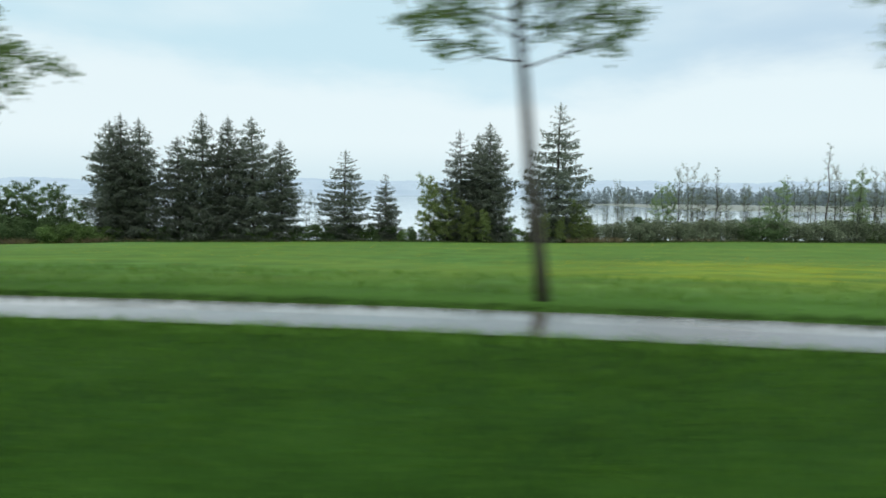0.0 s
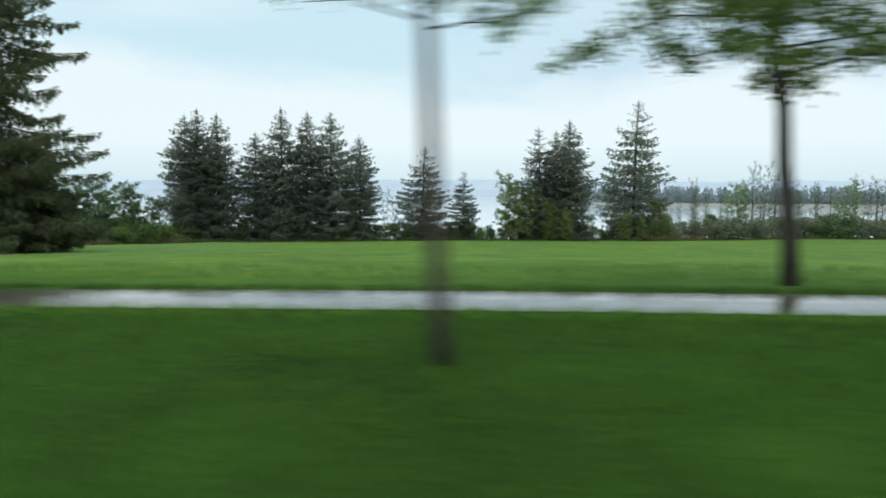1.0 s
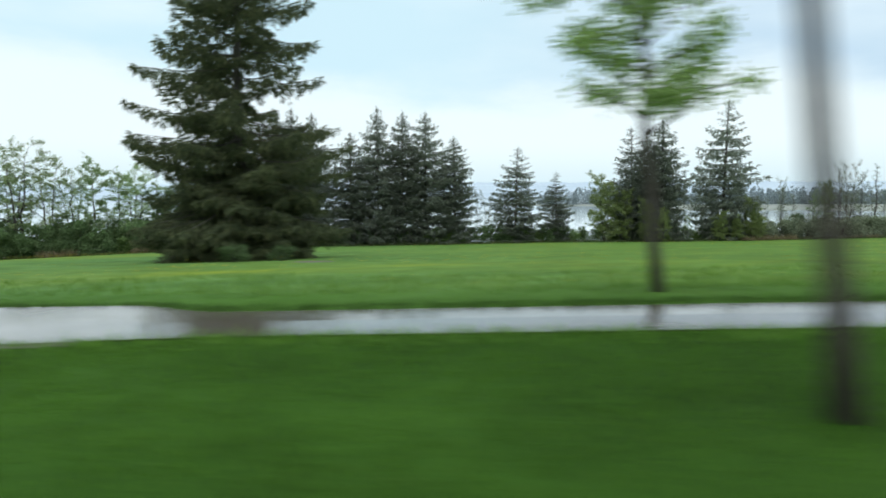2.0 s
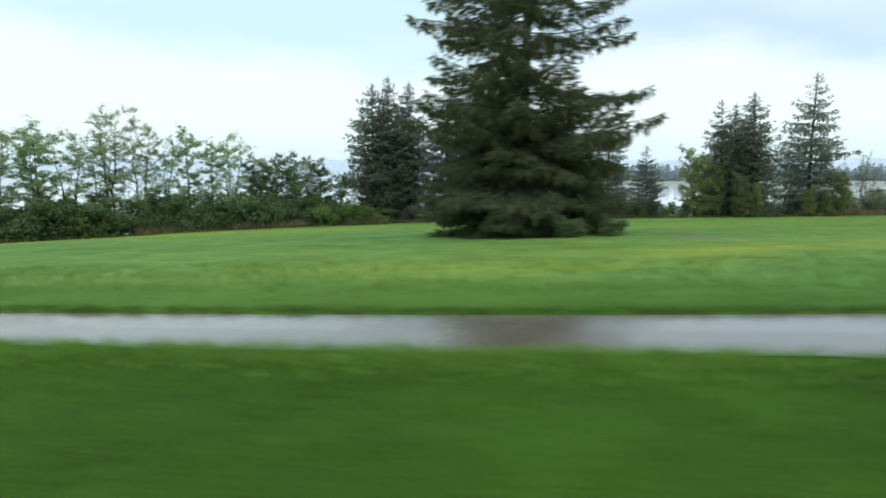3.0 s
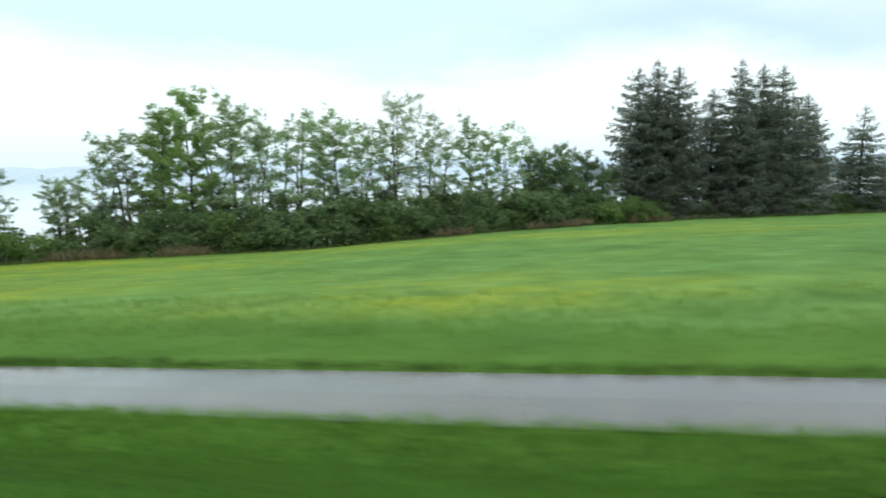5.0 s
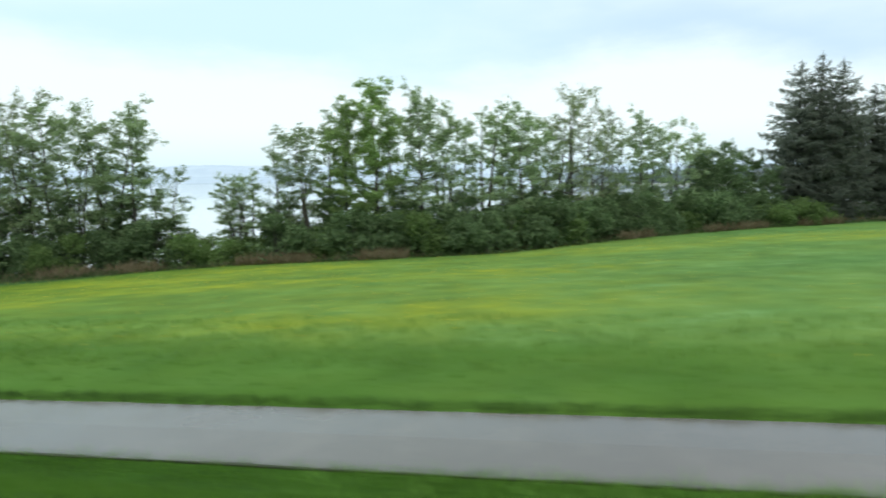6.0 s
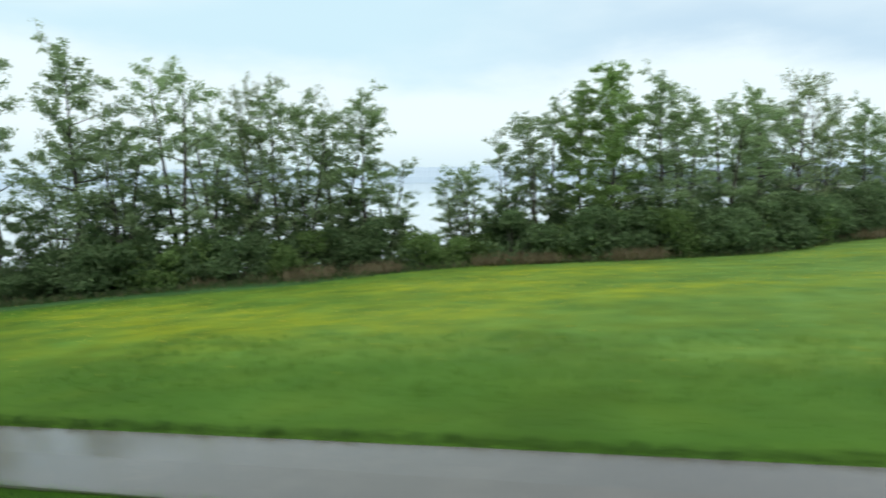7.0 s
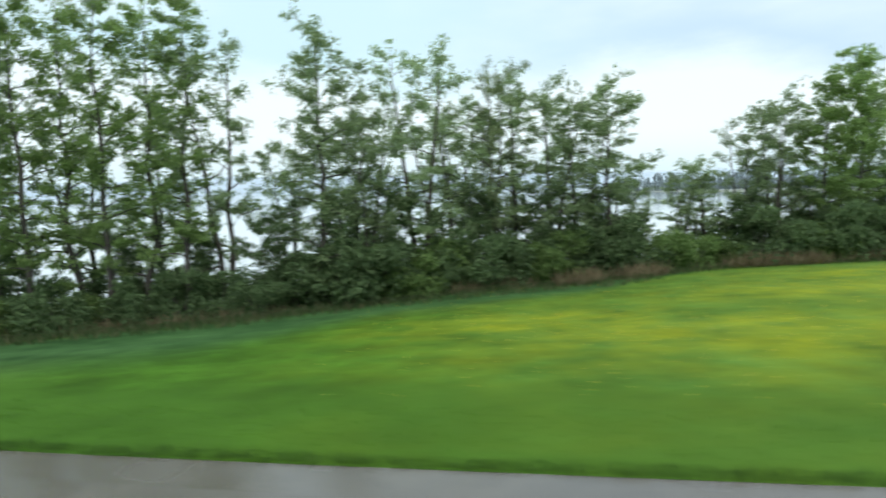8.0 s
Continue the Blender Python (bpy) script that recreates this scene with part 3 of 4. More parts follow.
def build_ground():
    xs = [-4500, -3000, -2000, -1300, -900, -600, -450, -350, -300, -270] + [float(x) for x in np.arange(-250, 110.1, 1.5)] + [125, 150, 190, 250, 350, 500, 700, 1000, 1500, 2200, 3200, 4500]
    near = [-2500, -900, -350, -150, -70, -35, -18]
    v, rows = [], []
    across = [("road", o) for o in near] + [("road", -6), ("road", 0.0), ("road", 3.2)] + [("mid", t) for t in (0.2, 0.4, 0.6, 0.8, 0.92)] + [("path", -HALF - 0.02), ("path", HALF + 0.02), ("path", HALF + 0.07), ("path", HALF + 0.45)] + [("field", t) for t in np.linspace(0.015, 1.0, 60)] + [("edge", d) for d in (2, 5, 9, 14, 20, 28, 40, 60, 90, 150, 260, 420, 700, 1200, 2000, 3000, 4300)]
    for x in xs:
        py, ry, ey = path_y(x), road_y(x), max(edge(x)[0], path_y(x) + 12)
        bay, swell = wide_far(x), wide_near(x)
        for how, o in across:
            if how == "road":
                y = ry + o
            elif how == "mid":
                y = ry + 3.2 + (py - HALF - swell - ry - 3.2) * o
            elif how == "path":
                y = py + o + (bay if o > HALF else -swell)
            elif how == "field":
                y = py + HALF + 0.45 + bay + (ey - py - HALF - 0.45 - bay) * float(o)
            else:
                y = ey + o
            z = ground_z(x, y)
            if how == "path" and abs(o) < HALF + 0.1:
                z -= 0.025
            elif how == "path":
                z += 0.09 + 0.03 * noise.noise((x * 0.8, o, 1)) if o < HALF + 0.4 else 0.06
            v.append((x, y, z))
    m = len(across)
    f, slots = [], []
    for i in range(len(xs) - 1):
        for j in range(m - 1):
            a = i * m + j
            f.append((a, a + m, a + m + 1, a + 1))
            how = across[j][0]
            # slot 3 is the turf lip, its shadow kept in the dark soil colour
            slots.append(3 if across[j] == ("path", HALF + 0.02) else 0 if how in ("road", "mid") or (how == "path" and across[j][1] < 0) else 2 if how == "edge" and across[j][1] > 8 else 1)
    me = mesh_from("ground", v, f, [VERGE, MEADOW, BANK, SOIL_SHADE], slots, True)
    layer = me.color_attributes.new("cover", "FLOAT_COLOR", "POINT")
    # blue: verge lighter west of x -18, meadow darker at both ends
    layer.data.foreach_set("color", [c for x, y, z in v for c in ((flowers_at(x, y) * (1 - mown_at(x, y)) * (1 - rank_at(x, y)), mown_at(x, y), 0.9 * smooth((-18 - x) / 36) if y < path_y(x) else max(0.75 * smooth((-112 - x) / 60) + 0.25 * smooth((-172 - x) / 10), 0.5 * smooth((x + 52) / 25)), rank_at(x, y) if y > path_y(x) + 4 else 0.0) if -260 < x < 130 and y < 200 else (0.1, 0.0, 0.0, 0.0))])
    ob = new("ground", me)
    return tagged(ob, "wet spring meadow sloping down to a lake, mown verge beside the path", "ground", kind="structure")


def strip(name, x0, x1, lo, hi, step, thick, mat, label, category, lift=0.0, crown=0.02):
    """A paved strip with real thickness that follows the path, from lo to hi metres across it."""
    v, f = [], []
    xs = np.arange(x0, x1 + 0.01, step)
    for x in xs:
        py, z = path_y(x), path_z(x)
        a = 0.04 * noise.noise((x * 0.7, 1, 0)) + 0.03 * noise.noise((x * 2.1, 2, 0))
        b = 0.04 * noise.noise((x * 0.7, 5, 0)) + 0.03 * noise.noise((x * 2.1, 6, 0))
        near, far = py + lo + a - (wide_near(x) if lo < 0 else -wide_far(x)), py + hi + b + (wide_far(x) if hi > 0 else -wide_near(x))
        v += [(x, near, z - thick), (x, near, z + lift), (x, (near + far) / 2, z + lift + crown), (x, far, z + lift), (x, far, z - thick)]
    for i in range(len(xs) - 1):
        for j in range(4):
            a = i * 5 + j
            f.append((a, a + 5, a + 6, a + 1))
    f += [(0, 1, 2, 3, 4), tuple(len(v) - 5 + k for k in (4, 3, 2, 1, 0))]
    return tagged(new(name, mesh_from(name, v, f, mat)), label, category, kind="structure")


build_ground()


def build_bare_patch(cx, cy, rx, ry):
    """A trodden patch of pale wet gravel in the grass, slightly proud of the ground."""
    v = [(cx, cy, ground_z(cx, cy) + 0.05)]
    for k in range(22):
        a = 6.283 * k / 22
        w = 1 + 0.3 * noise.noise((2 * math.cos(a), 2 * math.sin(a), 6))
        x, y = cx + rx * w * math.cos(a), cy + ry * w * math.sin(a)
        v += [(cx + 0.55 * (x - cx), cy + 0.55 * (y - cy), ground_z(cx + 0.55 * (x - cx), cy + 0.55 * (y - cy)) + 0.05), (x, y, ground_z(x, y) - 0.03)]
    f = []
    for k in range(22):
        a, b = 1 + 2 * k, 1 + 2 * ((k + 1) % 22)
        f += [(0, a, b), (a, a + 1, b + 1, b)]
    tagged(new("ground_patch", mesh_from("ground_patch", v, f, GRAVEL, shade=True)), "pale bare wet patch in the meadow grass", "bare ground", kind="structure")


build_bare_patch(-49.0, 49.2, 1.7, 0.7)
strip("pavement", -330, 120, -HALF, HALF, 0.5, 0.12, ASPHALT, "narrow wet asphalt cycle path between grass verges", "path")
# edge strips: soil with the shadow of grass and gap in its colour
strip("ground_soil_shade", -330, 120, HALF - 0.05, HALF + 0.10, 0.5, 0.1, SOIL_SHADE, "soil edge between path and meadow, grass shadow in its colour", "soil", -0.03, 0.004)
strip("ground_soil_shade", -330, 120, -HALF - 0.045, -HALF + 0.01, 1.0, 0.1, SOIL_SHADE, "soil edge between path and mown verge, shadow in its colour", "soil", 0.004, 0.002)
strip("pavement", -58.5, -47.0, -HALF - 0.36, -HALF - 0.05, 0.5, 0.1, GRAVEL, "strip of pale wet gravel along the path", "gravel", 0.004, 0.002)

lv = [(-4600, 60, LAKE), (4600, 60, LAKE), (4600, 4300, LAKE), (-4600, 4300, LAKE)]
tagged(new("water", mesh_from("water", lv, [(0, 1, 2, 3)], WATER)), "pale calm lake under a bright overcast sky", "lake", kind="structure")


def build_hills():
    rng = np.random.default_rng(5)
    v, f = [], []
    xs = np.arange(-4600, 4601, 18.0)
    for x in xs:
        far = 3950 + 60 * noise.noise((x * 0.002, 0, 0))
        top = 96 + 26 * noise.noise((x * 0.0011, 3, 0)) + 9 * noise.noise((x * 0.006, 9, 0)) + rng.uniform(0, 5)
        v += [(x, far, LAKE - 3), (x, far + 25, LAKE + 0.35 * top), (x, far + 110, LAKE + 0.75 * top), (x, far + 260, LAKE + top), (x, far + 600, LAKE - 3)]
    for i in range(len(xs) - 1):
        for j in range(4):
            a = i * 5 + j
            f.append((a, a + 5, a + 6, a + 1))
    tagged(new("backdrop", mesh_from("hills", v, f, HILLS)), "low wooded hills across the lake, rain haze in colour and glow", "hills", kind="structure")


build_hills()

# ---- spruces ----
G = "spruces along the lake shore"
SPRUCE = {k: spruce_meshes(k, 25.0, rr, sp, pr, 0.5, 0.66, 0.03, gaps=gp, skirt=sk, shape=fm) for k, rr, sp, pr, gp, sk, fm in ((11, 4.0, 0.72, 11, 0.08, 0.0, (2.4, 0.88)), (12, 3.8, 0.70, 11, 0.09, 0.0, (2.2, 0.85)), (13, 4.7, 0.86, 9, 0.24, 0.18, (1.9, 0.8)), (14, 3.9, 0.74, 11, 0.10, 0.0, (2.3, 0.9)))}


def spruce(kind, x, y, top, wide, turn, label, group=G):
    h = top - ground_z(x, y)
    s = h / 25.0
    ob = thing("spruce", pose(x, y, ground_z(x, y) - 0.05, 0, 0, turn) @ Matrix.Diagonal((1.4 * wide, 1.4 * wide, s, 1)), label, "spruce tree", group)
    for name, me, how in zip(("trunk", "bough", "crown"), SPRUCE[kind], ("", "stuff", "")):
        part(name, me, ob, kind=how)
    return ob


TIGHT = "tall dark green spruce in a close clump by the lake"
for k, x, y, top, wide, turn in ((11, -71.6, 133.0, 15.8, 0.95, 10), (14, -68.9, 132.3, 17.0, 0.95, 80), (12, -65.0, 132.9, 16.2, 0.9, 150), (11, -58.2, 135.0, 12.6, 0.85, 200), (14, -53.0, 135.5, 17.6, 0.95, 250), (12, -48.4, 137.1, 17.0, 0.9, 300), (11, -43.8, 138.6, 17.0, 0.95, 20), (12, -38.1, 140.0, 12.4, 0.85, 70)):
    spruce(k, x, y, top, wide, turn, TIGHT)
spruce(13, -25.4, 143.5, 10.4, 0.86, 40, "medium spruce with ragged drooping boughs standing free by the lake")
spruce(13, -16.7, 145.4, 5.4, 0.52, 160, "small slender young spruce by the lake")
spruce(13, -0.4, 147.0, 14.8, 0.85, 220, "tall thin-crowned spruce beside two others by the lake")
spruce(12, 5.9, 146.6, 16.4, 1.0, 110, "tall dark spruce beside a thinner one by the lake")
spruce(14, 3.2, 149.2, 14.2, 0.9, 330, "dark spruce half hidden between two others")
spruce(13, 20.4, 150.1, 20.9, 1.12, 30, "very tall ragged spruce standing alone by the lake")

big = spruce_meshes(21, 38.0, 8.1, 0.92, 12, 0.34, 0.54, 0.03, (1.5, 0.62), NEEDLES_BIG, -0.40, 0.55, 0.20, 1.4, 0.36)
bx, by = -56.9, 60.5
ob = thing("spruce", at(bx, by, 215), "huge old spruce with boughs down to the meadow grass", "spruce tree")
for name, me, how in zip(("trunk", "bough", "crown"), big, ("", "stuff", "")):
    part(name, me, ob, kind=how)

# ---- broadleaved trees along the lake ----
GB = "broadleaved trees along the lake shore"
KINDS = {
    "alder_a": broadleaf_meshes(31, 17, 3.7, 0.12, 1, 62, 0.17, LEAF_ALDER, BARK_DARK, limbs=30, sigma=0.24, narrow=0.60, open_=0.32),
    "alder_b": broadleaf_meshes(32, 17, 3.9, 0.12, 3, 46, 0.17, LEAF_ALDER, BARK_DARK, limbs=26, sigma=0.25, narrow=0.60, open_=0.34),
    "alder_c": broadleaf_meshes(33, 17, 3.5, 0.14, 2, 56, 0.17, LEAF_ALDER, BARK_GREY, limbs=28, sigma=0.25, narrow=0.58, open_=0.36),
    "lime": broadleaf_meshes(34, 19, 4.4, 0.16, 1, 105, 0.18, LEAF_LIME, BARK_DARK, limbs=30, sigma=0.30, open_=0.2),
    "pale": broadleaf_meshes(35, 19, 5.2, 0.20, 2, 54, 0.15, LEAF_PALE, BARK_DARK, limbs=32, sigma=0.30, twig=0.022, stout=0.5, open_=0.22),
    "round": broadleaf_meshes(36, 12, 4.0, 0.05, 2, 42, 0.19, LEAF_SHRUB, BARK_DARK, limbs=44, sigma=0.30, open_=0.1),
    "olive": broadleaf_meshes(41, 13, 4.4, 0.06, 2, 54, 0.19, LEAF_OLIVE, BARK_DARK, limbs=44, sigma=0.32, narrow=0.68, open_=0.08),
    "tall": broadleaf_meshes(37, 24, 3.3, 0.12, 1, 66, 0.17, LEAF_LIME, BARK_DARK, thick=0.0105, limbs=40, tilt=0.09, sigma=0.25, narrow=0.62, open_=0.36),
    "tall_b": broadleaf_meshes(40, 24, 3.5, 0.18, 1, 64, 0.17, LEAF_LIME, BARK_DARK, thick=0.0105, limbs=38, tilt=0.11, sigma=0.25, narrow=0.60, open_=0.36),
    "bare": broadleaf_meshes(38, 16, 3.4, 0.20, 2, 10, 0.15, LEAF_HAZED, BARK_DARK, limbs=34, twig=0.022, thick=0.012, sigma=0.2),
    "snag": broadleaf_meshes(39, 20, 2.0, 0.25, 1, 1, 0.15, LEAF_ALDER, BARK_DARK, limbs=28, twig=0.024, thick=0.013),
}
HEIGHT = {"alder_a": 17, "alder_b": 17, "alder_c": 17, "lime": 19, "pale": 19, "round": 12, "olive": 13, "tall": 24, "tall_b": 24, "bare": 16, "snag": 20}
SAYS = {
    "alder_a": "slender alder with thin spring leaves on the lake shore",
    "alder_b": "alder with several dark stems and thin spring leaves",
    "alder_c": "grey-stemmed alder with a loose crown above the hedge",
    "lime": "full-crowned tree in fresh light green leaf by the lake",
    "pale": "wide tree with pale, barely opened leaves by the lake",
    "round": "low round dark green tree at the edge of the meadow",
    "olive": "round-topped olive green tree beside the spruces",
    "tall": "very tall slim tree, dark trunk and light green crown",
    "tall_b": "tall slim leaning tree with a loose light green crown",
    "bare": "nearly bare tree with fine dark twigs by the lake",
    "snag": "dead bare trunk with short broken twigs",
}


def dress(ob, meshes):
    trunks, limbs, twigs, crown = meshes
    stems = [part("trunk", me, ob) for me in trunks]
    for k, me in enumerate(limbs):
        part("limb", me, stems[k * len(stems) // len(limbs)])
    part("twig", twigs, ob, kind="stuff")
    part("crown", crown, ob)


def broadleaf(kind, x, y, top, turn, wide=1.0):
    h = top - ground_z(x, y)
    s = h / HEIGHT[kind]
    ob = thing("tree", pose(x, y, ground_z(x, y) - 0.05, 0, 0, turn) @ Matrix.Diagonal((s * wide, s * wide, s, 1)), SAYS[kind], "tree", GB)
    dress(ob, KINDS[kind])


for kind, x, y, top, turn, wide in (
    ("tall", -219, 97, 11.5, 200, 1.0), ("tall_b", -213, 95.5, 12.0, 10, 1.0), ("tall", -209.5, 96.5, 12.3, 40, 1.0), ("tall_b", -206.5, 95.5, 12.4, 100, 1.0), ("tall", -204.0, 97.0, 11.8, 160, 1.0),
    ("tall_b", -201.2, 95.8, 12.6, 220, 1.0), ("tall", -198.4, 97.0, 11.8, 300, 1.0), ("tall_b", -195.4, 96.2, 11.5, 350, 1.0), ("alder_c", -193.2, 98.0, 9.6, 30, 0.9),
    ("alder_a", -211.0, 99.6, 3.6, 270, 1.1), ("alder_c", -204.8, 100.0, 4.4, 30, 1.1), ("alder_a", -199.0, 100.0, 3.2, 150, 1.1), ("alder_b", -202.4, 100.6, -3.4, 70, 1.3),
    ("alder_a", -186.2, 98.4, 9.4, 60, 1.0), ("alder_b", -182.6, 99.6, 4.8, 10, 1.1), ("alder_c", -178.1, 101.8, 9.2, 120, 1.0), ("alder_b", -175.3, 103.1, 6.6, 210, 1.0),
    ("pale", -171.8, 103.2, 7.3, 20, 0.8), ("alder_a", -169.8, 104.5, 6.6, 300, 1.1), ("alder_b", -166.8, 103.6, 6.3, 80, 1.0), ("alder_c", -164.0, 105.0, 5.2, 170, 1.1), ("alder_a", -161.2, 104.8, 6.2, 250, 1.15),
    ("alder_c", -150.6, 109.4, -0.2, 30, 1.25), ("alder_c", -152.2, 109.8, -1.6, 130, 1.3), ("alder_b", -147.1, 109.2, 3.1, 100, 1.1), ("alder_c", -144.0, 108.8, 4.9, 60, 1.1), ("lime", -139.8, 108.4, 7.2, 10, 0.95), ("lime", -136.1, 108.0, 9.4, 150, 0.95),
    ("alder_a", -131.5, 108.6, 8.0, 30, 1.1), ("alder_b", -128.6, 109.2, 7.1, 190, 1.0), ("alder_c", -124.0, 109.7, 7.0, 260, 1.15), ("alder_a", -119.1, 112.2, 6.7, 340, 1.1),
    ("pale", -111.5, 117.9, 9.6, 40, 1.05), ("pale", -107.4, 119.7, 8.0, 140, 0.8), ("alder_a", -101.0, 122.0, 6.6, 20, 1.0), ("alder_b", -94.8, 124.0, 6.0, 90, 1.15), ("round", -87.6, 127.0, 2.4, 0, 1.0), ("round", -81.0, 130.0, 1.8, 120, 0.85),
    ("alder_b", -152.6, 110.0, -1.2, 20, 1.3), ("alder_a", -142.0, 111.5, 5.6, 140, 1.2), ("alder_b", -134.0, 111.0, 6.4, 230, 1.2), ("alder_c", -126.4, 112.0, 5.6, 10, 1.25), ("alder_a", -121.4, 114.0, 5.0, 70, 1.25), ("alder_b", -116.2, 115.5, 5.6, 190, 1.2), ("alder_c", -113.8, 119.5, 5.0, 310, 1.2), ("alder_b", -105.0, 122.5, 5.2, 40, 1.2), ("alder_a", -98.2, 124.5, 4.4, 130, 1.25), ("alder_c", -91.4, 126.5, 3.2, 220, 1.25), ("round", -84.4, 128.6, 1.2, 60, 1.0), ("round", -90.6, 125.0, 0.6, 200, 1.0), ("round", -77.4, 131.0, -1.0, 250, 0.9),
    ("round", -189.5, 97.0, -4.2, 10, 1.0), ("round", -184.4, 99.2, -3.2, 80, 1.0), ("round", -180.2, 101.0, -2.4, 150, 1.0), ("round", -173.6, 102.8, -3.0, 220, 1.1), ("round", -168.4, 103.2, -3.4, 290, 1.1), ("round", -163.0, 104.6, -3.4, 0, 1.1), ("alder_b", -158.2, 106.8, -3.6, 40, 1.3), ("round", -207.6, 96.4, -6.0, 60, 1.0), ("round", -200.0, 97.4, -6.4, 160, 1.0), ("round", -195.0, 97.6, -6.0, 260, 1.0),
    ("alder_b", -188.6, 100.0, 2.6, 40, 1.0), ("alder_c", -176.6, 105.0, 3.6, 10, 1.1), ("alder_a", -183.8, 102.0, 3.4, 130, 1.1), ("alder_b", -172.6, 106.0, 2.6, 250, 1.1), ("alder_a", -165.6, 107.0, 1.4, 60, 1.15), ("alder_c", -159.4, 107.4, 0.6, 160, 1.15),
    ("round", -147.0, 108.6, -4.0, 20, 1.0), ("round", -141.4, 108.2, -3.4, 90, 1.0), ("round", -133.0, 108.6, -3.2, 180, 1.1), ("round", -126.0, 109.0, -3.4, 250, 1.1), ("round", -119.0, 112.4, -3.2, 320, 1.1), ("round", -112.6, 117.0, -3.0, 40, 1.1), ("round", -105.6, 120.4, -3.2, 110, 1.1), ("round", -98.8, 122.6, -3.4, 200, 1.1),
    ("bare", -83.0, 134.0, 2.2, 70, 0.8), ("bare", -33.0, 142.2, 1.6, 10, 0.6), ("bare", -31.4, 143.4, 0.6, 140, 0.6),
    ("olive", -6.6, 145.0, 4.4, 30, 0.85), ("olive", -3.2, 144.6, 1.2, 200, 0.8), ("olive", 1.2, 141.8, -0.6, 60, 0.75), ("olive", 4.8, 142.2, -2.6, 130, 0.85), ("olive", 24.4, 145.2, -0.4, 60, 0.75), ("olive", 17.4, 144.4, -3.2, 200, 0.85), ("olive", 20.8, 144.2, -4.0, 290, 0.85), ("olive", 27.0, 147.0, -3.6, 20, 0.8), ("alder_c", 10.6, 144.4, -3.8, 70, 0.9),
    ("bare", 33.9, 151.5, 4.2, 60, 0.55), ("alder_c", 44.3, 152.1, 3.9, 0, 0.7), ("bare", 47.2, 152.3, 6.8, 40, 0.6), ("bare", 49.8, 153.4, 8.0, 90, 0.6), ("snag", 55.1, 152.7, 7.6, 10, 1.0),
    ("snag", 64.3, 153.0, 3.0, 50, 0.7), ("alder_a", 69.5, 154.0, 3.6, 80, 0.9), ("snag", 78.4, 153.0, 13.1, 0, 0.9), ("bare", 81.0, 154.5, 7.6, 30, 0.6), ("alder_b", 84.5, 153.0, 6.0, 10, 0.8), ("bare", 89.1, 153.0, 7.1, 100, 0.6), ("alder_c", 95.0, 155.0, 6.5, 60, 1.0),
    ("bare", 51.4, 155.0, 3.2, 300, 0.8), ("bare", 56.6, 155.6, 3.0, 240, 0.8), ("bare", 62.6, 155.0, 3.4, 10, 0.8), ("bare", 68.4, 156.0, 2.4, 110, 0.9), ("snag", 70.8, 155.0, 6.0, 30, 0.8), ("bare", 76.8, 156.0, 5.0, 260, 0.8), ("bare", 82.8, 156.4, 4.4, 190, 0.9), ("snag", 86.0, 154.6, 8.4, 120, 0.8), ("bare", 90.4, 156.6, 4.2, 20, 0.9), ("bare", 97.0, 156.0, 6.0, 330, 0.8), ("bare", 35.2, 154.6, 2.2, 210, 0.7),
    ("snag", 29.5, 152.6, -1.5, 40, 0.6), ("bare", 31.6, 153.6, -0.6, 0, 0.6), ("bare", 37.5, 153.4, 0.4, 30, 0.7), ("snag", 40.2, 152.4, 0.9, 90, 0.8), ("alder_b", 42.4, 154.0, 1.2, 50, 0.8), ("alder_a", 46.0, 154.6, 2.4, 140, 0.8), ("bare", 52.6, 154.0, 5.4, 200, 0.7), ("bare", 58.0, 153.6, 1.4, 20, 0.8), ("snag", 61.0, 152.8, 1.0, 70, 0.8), ("alder_b", 66.8, 154.4, 0.4, 170, 1.0), ("bare", 72.4, 153.6, 4.0, 130, 0.6), ("snag", 75.2, 154.2, 3.4, 220, 0.8), ("alder_c", 87.0, 155.2, 3.0, 20, 1.0), ("bare", 92.0, 154.0, 5.0, 60, 0.7), ("alder_a", 99.0, 154.0, 5.0, 60, 0.9),
):
    broadleaf(kind, x, y, top, turn, wide)

# ---- shrubs at the foot of the trees ----
SHRUBS = [shrub_meshes(50 + k, 4.6, 2.7, 1900, 0.26, LEAF_SHRUB) for k in range(3)] + [shrub_meshes(60, 3.9, 2.5, 2100, 0.24, LEAF_BUSH), shrub_meshes(61, 4.4, 2.7, 2500, 0.22, LEAF_BUSH), shrub_meshes(62, 4.0, 2.5, 1300, 0.22, LEAF_HAZED)]


def dress_shrub(ob, meshes):
    part("stem", meshes[0], ob, kind="stuff")
    part("foliage", meshes[1], ob)


